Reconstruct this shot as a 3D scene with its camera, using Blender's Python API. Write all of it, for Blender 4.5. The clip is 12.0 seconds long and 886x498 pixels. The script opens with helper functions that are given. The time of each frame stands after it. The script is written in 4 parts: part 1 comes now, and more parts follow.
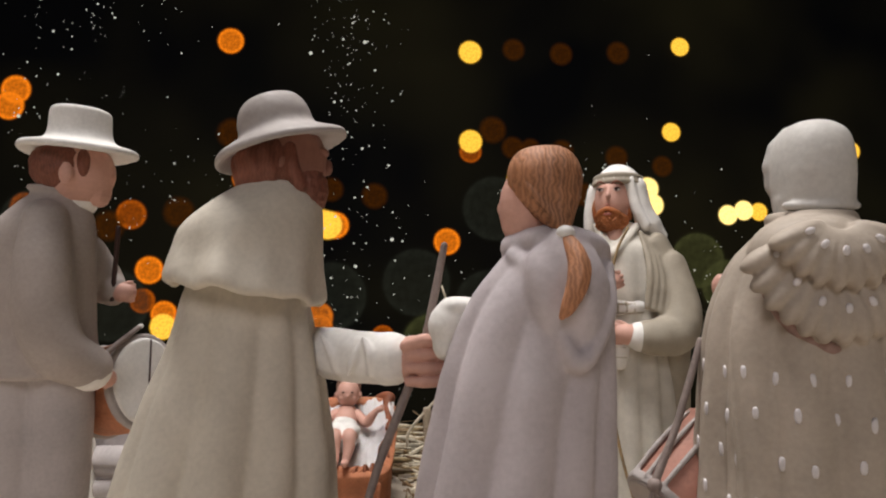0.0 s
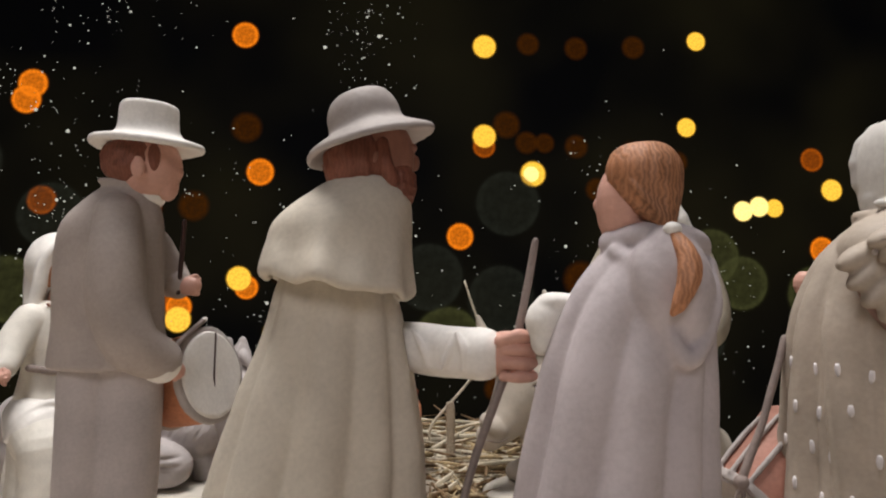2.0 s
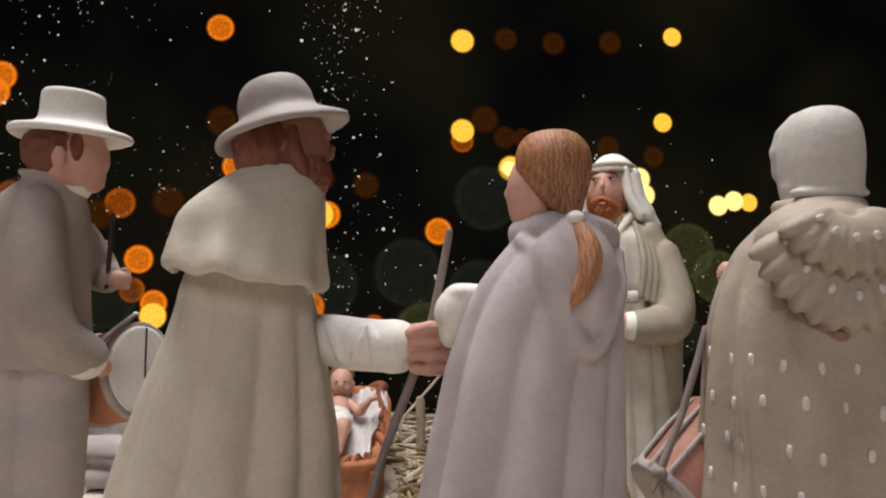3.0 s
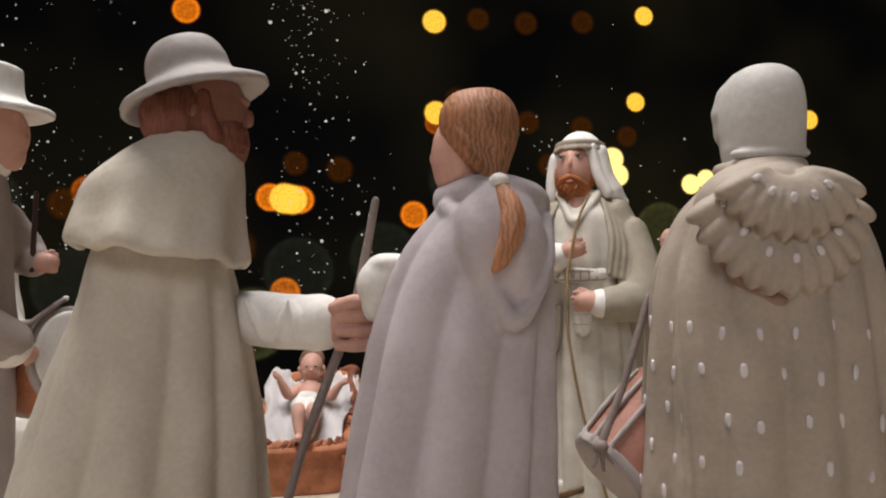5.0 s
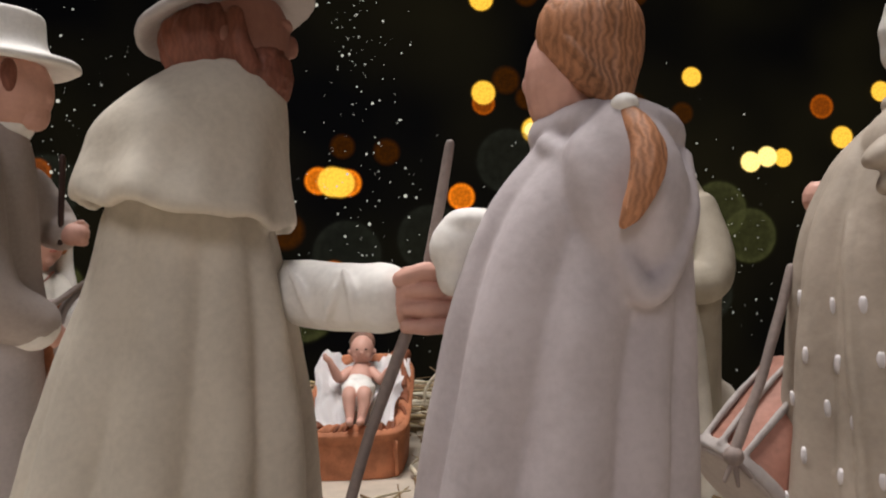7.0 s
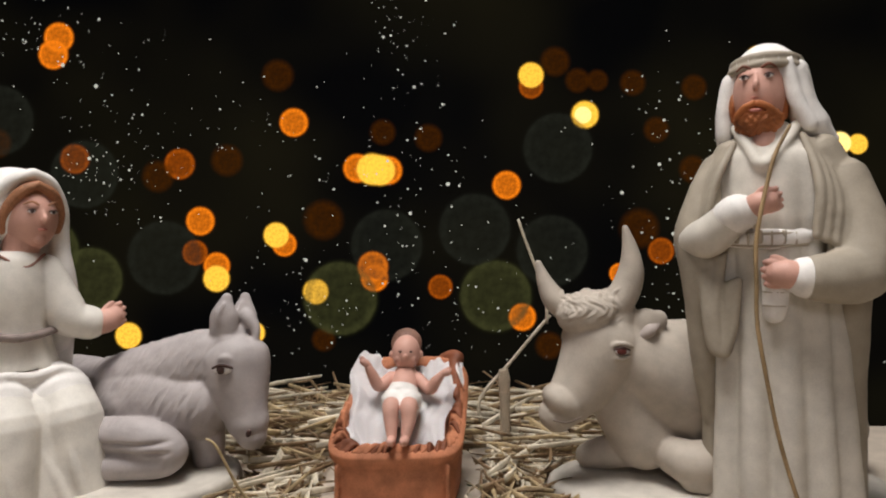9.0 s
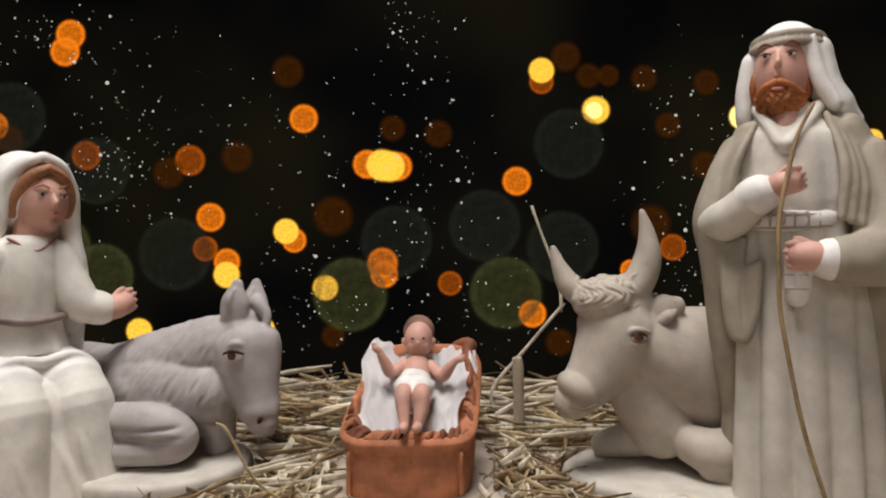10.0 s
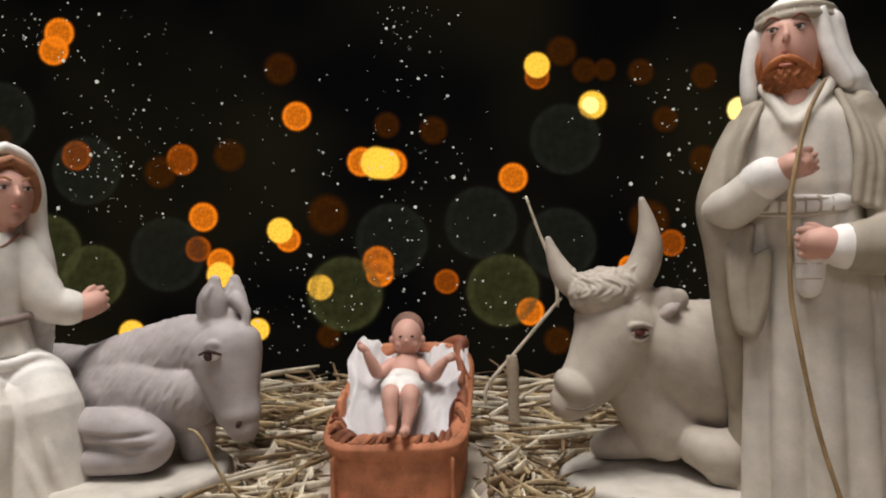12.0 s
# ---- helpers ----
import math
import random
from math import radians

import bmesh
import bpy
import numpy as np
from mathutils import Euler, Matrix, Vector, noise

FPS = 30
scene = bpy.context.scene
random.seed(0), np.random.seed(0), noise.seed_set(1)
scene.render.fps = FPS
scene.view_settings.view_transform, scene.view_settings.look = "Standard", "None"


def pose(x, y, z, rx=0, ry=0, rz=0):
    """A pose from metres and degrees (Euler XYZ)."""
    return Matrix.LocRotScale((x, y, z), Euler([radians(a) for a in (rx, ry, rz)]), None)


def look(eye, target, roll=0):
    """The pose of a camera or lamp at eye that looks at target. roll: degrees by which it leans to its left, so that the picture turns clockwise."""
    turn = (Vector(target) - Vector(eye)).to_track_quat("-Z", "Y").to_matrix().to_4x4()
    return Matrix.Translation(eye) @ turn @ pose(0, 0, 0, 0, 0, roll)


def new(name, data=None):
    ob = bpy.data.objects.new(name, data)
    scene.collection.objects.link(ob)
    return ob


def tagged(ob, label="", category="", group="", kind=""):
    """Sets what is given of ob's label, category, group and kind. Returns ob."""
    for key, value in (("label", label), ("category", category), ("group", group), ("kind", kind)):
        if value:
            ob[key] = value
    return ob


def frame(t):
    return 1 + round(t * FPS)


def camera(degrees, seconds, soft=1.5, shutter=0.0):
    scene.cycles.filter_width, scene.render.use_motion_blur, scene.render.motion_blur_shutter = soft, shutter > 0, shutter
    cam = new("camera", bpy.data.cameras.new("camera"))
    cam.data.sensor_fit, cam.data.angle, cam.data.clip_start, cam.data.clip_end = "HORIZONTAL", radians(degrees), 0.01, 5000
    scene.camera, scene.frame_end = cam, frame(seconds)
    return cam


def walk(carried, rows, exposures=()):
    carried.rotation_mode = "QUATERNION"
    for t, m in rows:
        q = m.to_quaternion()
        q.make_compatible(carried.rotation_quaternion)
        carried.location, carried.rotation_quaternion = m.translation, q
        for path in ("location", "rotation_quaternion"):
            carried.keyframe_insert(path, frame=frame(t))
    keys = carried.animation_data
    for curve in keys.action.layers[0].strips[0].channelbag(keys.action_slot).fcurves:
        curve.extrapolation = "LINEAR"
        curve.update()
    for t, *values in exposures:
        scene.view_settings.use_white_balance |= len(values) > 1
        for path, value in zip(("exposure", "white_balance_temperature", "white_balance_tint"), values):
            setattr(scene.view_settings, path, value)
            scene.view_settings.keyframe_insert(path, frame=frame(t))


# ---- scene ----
cam = camera(70.0, 12.0, soft=2.1)

# the camera slides along the backs of the front row, passes between two of them and comes to the manger
# seconds, place in metres, yaw, pitch, roll in degrees
PATH = [
    (0.0, 0.0019, -0.1480, 0.1205, -5.16, 4.01, 0.83),
    (0.5, 0.0005, -0.1468, 0.1195, -4.94, 3.99, 0.67),
    (1.0, -0.0033, -0.1469, 0.1204, -3.77, 3.34, 0.59),
    (1.5, -0.0097, -0.1469, 0.1195, -2.95, 3.74, 0.81),
    (2.0, -0.0161, -0.1468, 0.1203, -4.37, 3.53, 1.20),
    (2.5, -0.0090, -0.1450, 0.1188, -3.76, 3.57, 1.34),
    (3.0, -0.0010, -0.1454, 0.1198, -6.01, 3.11, 0.93),
    (3.5, 0.0051, -0.1480, 0.1187, -8.23, 3.10, 0.49),
    (5.5, 0.0104, -0.1334, 0.1171, -7.18, 0.52, -0.98),
    (6.0, 0.0077, -0.1266, 0.1169, -4.99, -0.37, -1.28),
    (6.5, 0.0063, -0.1230, 0.1162, -4.40, -0.12, -0.48),
    (7.0, 0.0066, -0.1121, 0.1137, -3.77, 0.19, -0.53),
    (7.5, 0.0035, -0.0860, 0.1230, -3.00, 0.00, -0.40),
    (8.0, -0.0005, -0.0510, 0.1305, -2.00, -0.20, -0.25),
    (8.4, -0.0005, -0.0190, 0.1315, -1.20, -0.30, -0.12),
    (8.6, -0.0015, -0.0030, 0.1290, -0.90, -0.32, -0.09),
    (8.8, -0.0045, 0.0065, 0.1165, -0.60, -0.36, -0.05),
    (9.0, -0.0069, 0.0090, 0.1045, -0.31, -0.40, -0.02),
    (9.5, -0.0090, 0.0110, 0.0982, 0.23, -0.29, -0.18),
    (10.0, -0.0106, 0.0170, 0.0919, 0.49, -0.45, 0.01),
    (10.5, -0.0158, 0.0228, 0.0924, 0.39, -0.35, -0.11),
    (11.0, 0.0020, 0.0300, 0.0955, 0.33, -0.55, -0.39),
    (11.5, 0.0014, 0.0389, 0.0909, 0.33, -0.38, -0.44),
    (12.0, -0.0031, 0.0474, 0.0859, 0.32, -0.51, -0.55),
]
walk(cam, [(t, pose(x, y, z, 90 + pitch, 0, yaw) @ pose(0, 0, 0, 0, 0, roll)) for t, x, y, z, yaw, pitch, roll in PATH])

# ---- light: one wide soft ceiling lamp over the table, the dim room round it, an added front fill ----
world = bpy.data.worlds.new("dim_room")
scene.world = world
world.use_nodes = True
world.node_tree.nodes["Background"].inputs["Color"].default_value = (1.0, 0.94, 0.95, 1)
world.node_tree.nodes["Background"].inputs["Strength"].default_value = 0.05


def lamp(name, place, target, size, watts, colour):
    data = bpy.data.lights.new(name, "AREA")
    data.shape, data.size, data.energy, data.color = "DISK", size, watts, colour
    ob = new(name, data)
    ob.matrix_world = look(place, target)
    return ob


lamp("ceiling_lamp", (-0.17, 0.255, 1.58), (0.0, 0.34, -0.116), 0.76, 33.5, (1.0, 0.955, 0.93))
# fill from behind the camera, added to brighten the backs of the front row
lamp("front_fill", (-0.35, -1.2, 0.95), (0.0, 0.1, 0.1), 0.5, 4.7, (1.0, 0.95, 0.97))


# ---- materials ----
def paint(name, colour, rough=0.6, vary=0.10, grain=900.0, bump=0.25, stain=None, streak=0.0):
    """Matt hand-painted bisque: cloudy colour, fine grain, brush relief."""
    m = bpy.data.materials.new(name)
    m.use_nodes = True
    nt = m.node_tree
    bsdf = nt.nodes["Principled BSDF"]
    bsdf.inputs["Roughness"].default_value = rough
    bsdf.inputs["Specular IOR Level"].default_value = 0.3
    co = nt.nodes.new("ShaderNodeTexCoord")
    big = nt.nodes.new("ShaderNodeTexNoise")
    big.inputs["Scale"].default_value, big.inputs["Detail"].default_value = 55.0, 5.0
    fine = nt.nodes.new("ShaderNodeTexNoise")
    fine.inputs["Scale"].default_value, fine.inputs["Detail"].default_value = grain, 4.0
    nt.links.new(co.outputs["Object"], big.inputs["Vector"])
    nt.links.new(co.outputs["Object"], fine.inputs["Vector"])
    ramp = nt.nodes.new("ShaderNodeValToRGB")
    low = tuple(c * (1 - 1.6 * vary) for c in (stain or colour))
    high = tuple(min(1.0, c * (1 + vary)) for c in colour)
    ramp.color_ramp.elements[0].position, ramp.color_ramp.elements[0].color = 0.32, (*low, 1)
    ramp.color_ramp.elements[1].position, ramp.color_ramp.elements[1].color = 0.62, (*high, 1)
    mix = nt.nodes.new("ShaderNodeMix")
    mix.data_type = "FLOAT"
    mix.inputs[0].default_value = 0.3
    nt.links.new(big.outputs["Fac"], mix.inputs[2])
    nt.links.new(fine.outputs["Fac"], mix.inputs[3])
    height = mix.outputs[0]
    if streak:
        wave = nt.nodes.new("ShaderNodeTexWave")
        wave.bands_direction = "X"
        wave.inputs["Scale"].default_value, wave.inputs["Distortion"].default_value = 340.0, 9.0
        wave.inputs["Detail"].default_value, wave.inputs["Detail Scale"].default_value = 4.0, 1.2
        nt.links.new(co.outputs["Object"], wave.inputs["Vector"])
        blend = nt.nodes.new("ShaderNodeMix")
        blend.data_type = "FLOAT"
        blend.inputs[0].default_value = streak
        nt.links.new(height, blend.inputs[2])
        nt.links.new(wave.outputs["Fac"], blend.inputs[3])
        height = blend.outputs[0]
    nt.links.new(height, ramp.inputs["Fac"])
    nt.links.new(ramp.outputs["Color"], bsdf.inputs["Base Color"])
    b = nt.nodes.new("ShaderNodeBump")
    b.inputs["Strength"].default_value, b.inputs["Distance"].default_value = bump, 0.0006
    nt.links.new(height, b.inputs["Height"])
    nt.links.new(b.outputs["Normal"], bsdf.inputs["Normal"])
    return m


CREAM = paint("cream_paint", (0.58, 0.525, 0.44))
TAUPE = paint("taupe_paint", (0.40, 0.345, 0.315))
MAUVE = paint("mauve_grey_paint", (0.50, 0.445, 0.455))
HATGREY = paint("grey_hat_paint", (0.38, 0.34, 0.32))
TROUSER = paint("pale_mauve_paint", (0.46, 0.415, 0.41))
DUSTY = paint("dusty_red_paint", (0.36, 0.17, 0.125), vary=0.2)
WHITE = paint("white_paint", (0.79, 0.76, 0.72))
IVORY = paint("ivory_paint", (0.56, 0.52, 0.455))
OAT = paint("oat_paint", (0.42, 0.355, 0.29))
DOT = paint("white_dot_paint", (0.68, 0.64, 0.64))
ROBE = paint("warm_white_robe_paint", (0.61, 0.57, 0.50))
SAND = paint("sand_cloak_paint", (0.345, 0.30, 0.235))
EYERED = paint("red_brown_eye_paint", (0.10, 0.025, 0.02), rough=0.3)
CAP = paint("cap_white_paint", (0.58, 0.555, 0.52))
MILK = paint("milk_white_paint", (0.70, 0.665, 0.60))
GREY = paint("donkey_grey_paint", (0.42, 0.38, 0.37), bump=0.4)
BEIGE = paint("ox_beige_paint", (0.46, 0.405, 0.34))
SKIN = paint("skin_paint", (0.60, 0.34, 0.27), vary=0.08, rough=0.5)
DARKSKIN = paint("tan_skin_paint", (0.28, 0.135, 0.10), vary=0.12, rough=0.5)
REDHAIR = paint("red_brown_hair_paint", (0.19, 0.07, 0.045), vary=0.3, grain=500, streak=0.08, bump=0.5)
AUBURN = paint("auburn_hair_paint", (0.36, 0.165, 0.085), vary=0.35, grain=400, streak=0.16, bump=0.5)
HAIRBROWN = paint("grey_brown_hair_paint", (0.24, 0.13, 0.095), vary=0.25, grain=500, bump=0.5)
BEARD = paint("ginger_beard_paint", (0.36, 0.12, 0.04), vary=0.3, grain=1500, bump=0.8)
DARK = paint("dark_line_paint", (0.05, 0.025, 0.02), rough=0.4)
GROOVE = paint("groove_shadow_paint", (0.20, 0.155, 0.13))
PLAID = paint("plaid_stripe_paint", (0.44, 0.38, 0.29))
EYEWHITE = paint("eye_white_paint", (0.75, 0.72, 0.70), rough=0.3)
LIP = paint("lip_paint", (0.50, 0.19, 0.15))
RUST = paint("faded_rust_paint", (0.30, 0.19, 0.16), vary=0.2)
TERRACOTTA = paint("terracotta", (0.44, 0.17, 0.085), vary=0.26, bump=1.0, rough=0.7)
DARKTERRA = paint("dark_terracotta", (0.20, 0.065, 0.03), vary=0.3, bump=0.8)
CLOTH = paint("white_cloth_paint", (0.93, 0.91, 0.91), vary=0.02)
WOOD = paint("grey_brown_stick", (0.24, 0.19, 0.17), vary=0.2, bump=0.6)
TWIG = paint("golden_reed", (0.33, 0.225, 0.115), vary=0.3, bump=0.5)
STRAW = paint("dry_straw", (0.42, 0.32, 0.18), vary=0.35, grain=300, bump=0.6)
OLDSTRAW = paint("brown_straw", (0.20, 0.13, 0.07), vary=0.35, grain=300, bump=0.6)
PALESTRAW = paint("bleached_straw", (0.62, 0.55, 0.42), vary=0.25, grain=300, bump=0.6)
STUBSTRAW = paint("stub_straw", (0.50, 0.41, 0.30), vary=0.3, grain=700, bump=0.9, streak=0.5)
TABLE = paint("pale_tablecloth", (0.50, 0.43, 0.35), vary=0.08, grain=1500)
WALL = paint("dark_room_paint", (0.10, 0.095, 0.09), vary=0.1, grain=60)
OAK = paint("table_wood", (0.22, 0.13, 0.07), vary=0.25, grain=120, streak=0.3)


# ---- modelling tools: a figure is shaped in its own small units, feet at 0, and scaled to metres at the end ----
def spline(rows, steps):
    """Rows of numbers, glided through with Catmull-Rom."""
    rows = [np.array(r, float) for r in rows]
    pts = [2 * rows[0] - rows[1]] + rows + [2 * rows[-1] - rows[-2]]
    out = []
    for i in range(1, len(pts) - 2):
        a, b, c, d = pts[i - 1:i + 3]
        for s in range(steps):
            t = s / steps
            out.append(0.5 * (2 * b + (c - a) * t + (2 * a - 5 * b + 4 * c - d) * t * t + (3 * b - a - 3 * c + d) * t ** 3))
    out.append(rows[-1])
    return out


class Figure:
    def __init__(self):
        self.bm = bmesh.new()
        self.used = []

    def slot(self, m):
        if m not in self.used:
            self.used.append(m)
        return self.used.index(m)

    def skin_rings(self, rings, mat, close=True):
        bm, s = self.bm, self.slot(mat)
        vs = [[bm.verts.new(p) for p in ring] for ring in rings]
        n = len(vs[0])
        for a, b in zip(vs, vs[1:]):
            for i in range(n):
                f = bm.faces.new((a[i], a[(i + 1) % n], b[(i + 1) % n], b[i]))
                f.smooth, f.material_index = True, s
        if close:
            for ring, flip in ((vs[0], True), (vs[-1], False)):
                mid = bm.verts.new(sum((v.co for v in ring), Vector()) / n)
                for i in range(n):
                    q = (ring[i], ring[(i + 1) % n], mid)
                    f = bm.faces.new(q[::-1] if flip else q)
                    f.smooth, f.material_index = True, s

    def loft(self, rows, mat, n=56, folds=(0, 0, 0), start=0.0, grow=1.0, steps=7, extra=(0, 0, 0), twist=0.0):
        """Upright body: rows of (height, u, v, half width, half depth), with cloth folds that deepen on the way down."""
        secs = spline(rows, steps)
        rings, count = [], len(secs)
        for j, (w, u, v, a, b) in enumerate(secs):
            t = j / (count - 1)
            amp = folds[1] * max(0.0, (t - start) / (1 - start)) ** grow
            ring = []
            for i in range(n):
                th = 2 * math.pi * i / n
                ph = folds[0] * (th + twist * t) + folds[2] + 0.9 * math.sin(2 * th + 3 * t)
                r = 1 + amp * (abs(math.sin(ph / 2)) ** 0.8 * 2 - 1.2) + extra[1] * t * math.sin(extra[0] * th + extra[2])
                ring.append(Vector((u + a * r * math.cos(th), v + b * r * math.sin(th), w)))
            rings.append(ring)
        self.skin_rings(rings[::-1], mat)
        return secs

    def tube(self, pts, mat, n=16, steps=6, flat=1.0, cap=True):
        """Limb, horn, tail: points (u, v, w, radius), with rounded ends. flat: depth against width."""
        secs = spline(pts, steps)
        ps = [Vector(s[:3]) for s in secs]
        rad = [max(1e-5, s[3]) for s in secs]
        if cap:
            d0, d1 = (ps[0] - ps[1]).normalized(), (ps[-1] - ps[-2]).normalized()
            r0, r1 = rad[0], rad[-1]
            ps = [ps[0] + d0 * r0 * k for k in (0.95, 0.75, 0.4)] + ps + [ps[-1] + d1 * r1 * k for k in (0.4, 0.75, 0.95)]
            rad = [r0 * k for k in (0.3, 0.66, 0.92)] + rad + [r1 * k for k in (0.92, 0.66, 0.3)]
        side = None
        rings = []
        for i, p in enumerate(ps):
            d = (ps[min(i + 1, len(ps) - 1)] - ps[max(i - 1, 0)]).normalized()
            if side is None:
                side = d.orthogonal().normalized() if abs(d.y) > 0.9 else d.cross(Vector((0, 1, 0))).normalized()
            side = (side - d * side.dot(d)).normalized()
            up = d.cross(side)
            rings.append([p + (side * math.cos(a) + up * flat * math.sin(a)) * rad[i] for a in (2 * math.pi * k / n for k in range(n))])
        self.skin_rings(rings, mat)

    def ball(self, c, r, mat, turn=(0, 0, 0), n=22, dent=None):
        """Ellipsoid, turned by degrees; dent(unit vector) scales it."""
        e = Euler([radians(a) for a in turn]).to_matrix()
        rings = []
        for j in range(1, n // 2):
            ph = math.pi * j / (n // 2)
            ring = []
            for i in range(n):
                th = 2 * math.pi * i / n
                d = Vector((math.sin(ph) * math.cos(th), math.sin(ph) * math.sin(th), -math.cos(ph)))
                k = dent(d) if dent else 1.0
                ring.append(Vector(c) + e @ Vector((d.x * r[0] * k, d.y * r[1] * k, d.z * r[2] * k)))
            rings.append(ring)
        self.skin_rings(rings, mat)

    def hand(self, c, size, aim, mat, curl=0.0, down=(0, 0, -1)):
        """A fist or open hand: palm, four finger ridges and a thumb. aim: the way the fingers point."""
        aim, down = Vector(aim).normalized(), Vector(down).normalized()
        c = Vector(c)
        self.tube([(*(c - aim * size * 0.6), size * 0.42), (*c, size * 0.55), (*(c + aim * size * 0.4), size * 0.5)], mat, n=28, steps=6)
        back = aim.cross(down).normalized()
        for k in range(4):
            o = c + aim * size * 0.35 + down * size * (k - 1.5) * 0.27
            tip = o + aim * size * (0.75 - 0.1 * abs(k - 1.2)) * (1 - curl) + back * size * 0.5 * curl
            self.tube([(*o, size * 0.17), (*((o + tip) / 2 + aim * size * 0.25 * curl), size * 0.17), (*tip, size * 0.12)], mat, n=14, steps=5)
        th = c - down * size * 0.35
        self.tube([(*th, size * 0.17), (*(th + aim * size * 0.4 - down * size * 0.22), size * 0.14), (*(th + aim * size * 0.6 - down * size * 0.25), size * 0.1)], mat, n=14, steps=5)

    def fused(self, size):
        """The pieces of one paint grown together into one modelled surface, with soft creases; fine lines stay as they are."""
        fine = {DARK, LIP, TWIG, WOOD, GROOVE, PLAID, EYEWHITE, DOT, EYERED}
        whole = bmesh.new()
        for k, m in enumerate(self.used):
            part_bm = self.bm.copy()
            bmesh.ops.delete(part_bm, geom=[f for f in part_bm.faces if f.material_index != k], context="FACES")
            me = bpy.data.meshes.new("shape")
            part_bm.to_mesh(me)
            part_bm.free()
            if m not in fine:
                ob = new("shape", me)
                small = m in {SKIN, DARKSKIN, BEARD, HAIRBROWN, REDHAIR, AUBURN}
                mod = ob.modifiers.new("fuse", "REMESH")
                mod.mode, mod.voxel_size, mod.use_smooth_shade = "VOXEL", size * (0.42 if small else 1.0), True
                soft = ob.modifiers.new("soften", "SMOOTH")
                soft.factor, soft.iterations = 0.5, 2 if small else 5
                dg = bpy.context.evaluated_depsgraph_get()
                fresh = bpy.data.meshes.new_from_object(ob.evaluated_get(dg))
                bpy.data.objects.remove(ob)
                bpy.data.meshes.remove(me)
                me = fresh
            n = len(whole.faces)
            whole.from_mesh(me)
            whole.faces.ensure_lookup_table()
            for f in whole.faces[n:]:
                f.material_index, f.smooth = k, True
            bpy.data.meshes.remove(me)
        self.bm.free()
        self.bm = whole
        return whole

    def finish(self, name, place, scale, label, category, group="", turn=0.0, rough=0.0, seed=0, kind="", fuse=0.0, carve=None, tall=1.0):
        bm = self.bm
        if fuse:
            bm = self.fused(fuse)
        if carve:
            bm.normal_update()
            for v in bm.verts:
                v.co += v.normal * carve(v.co)
        if rough:
            for v in bm.verts:
                q = v.co * 0.012 + Vector((seed * 7.3, 0, 0))
                v.co += noise.noise_vector(q) * rough + noise.noise_vector(q * 5) * rough * 0.25
        bmesh.ops.transform(bm, matrix=Matrix.Diagonal((scale, scale, scale * tall, 1)), verts=bm.verts)
        if not fuse:
            bmesh.ops.recalc_face_normals(bm, faces=bm.faces)
        for v in bm.verts:
            v.co.z = max(v.co.z, 0.0)
        me = bpy.data.meshes.new(name)
        bm.to_mesh(me)
        bm.free()
        for m in self.used:
            me.materials.append(m)
        ob = new(name, me)
        ob.matrix_world = pose(*place, 0, 0, turn)
        return tagged(ob, label, category, group, kind)


def eye(fig, c, size, ball=None):
    """A painted eye: white, iris and a dark lid line."""
    x, y, z = c
    fig.ball((x, y, z), (size, size * 0.45, size * 0.5), EYEWHITE, n=12)
    fig.ball((x - size * 0.1, y - size * 0.3, z), (size * (0.7 if ball else 0.48), size * 0.3, size * 0.46), ball or DARK, n=12)
    fig.tube([(x - size, y - size * 0.1, z + size * 0.2, size * 0.14), (x, y - size * 0.42, z + size * 0.55, size * 0.18), (x + size, y - size * 0.1, z + size * 0.2, size * 0.14)], DARK, n=6, steps=3)


# ---- the setting ----
def box(name, x0, x1, y0, y1, z0, z1, mat, bevel=0.002, label="", category="", kind="structure"):
    bm = bmesh.new()
    bmesh.ops.create_cube(bm, size=1.0, matrix=Matrix.LocRotScale(((x0 + x1) / 2, (y0 + y1) / 2, (z0 + z1) / 2), None, (x1 - x0, y1 - y0, z1 - z0)))
    if bevel:
        bmesh.ops.bevel(bm, geom=bm.edges[:], offset=bevel, segments=3, profile=0.5, affect="EDGES")
    me = bpy.data.meshes.new(name)
    bm.to_mesh(me)
    bm.free()
    me.materials.append(mat)
    ob = new(name, me)
    return tagged(ob, label, category, "", kind)


STAGE = 2.122  # the manger group is laid out at a smaller scale and enlarged this much
LOW = -0.1156  # top of the table; the front row stands on a step above it


def stage(x, y, z=0.0):
    """A place of the manger group on the table."""
    return (STAGE * x, STAGE * y, LOW + STAGE * z)


def display_table():
    """Table under the figures: top and four tapered legs."""
    top = box("display_table", -1.1, 1.1, -0.9, 0.775, LOW - 0.03, LOW, TABLE, 0.004, "display table covered with pale beige cloth", "table", "thing")
    for x in (-1.04, 1.04):
        for y in (-0.85, 0.72):
            bm = bmesh.new()
            bmesh.ops.create_cone(bm, cap_ends=True, segments=20, radius1=0.020, radius2=0.030, depth=0.72, matrix=Matrix.Translation((x, y, LOW - 0.39)))
            me = bpy.data.meshes.new("leg")
            bm.to_mesh(me)
            bm.free()
            me.materials.append(OAK)
            new("leg", me).parent = top


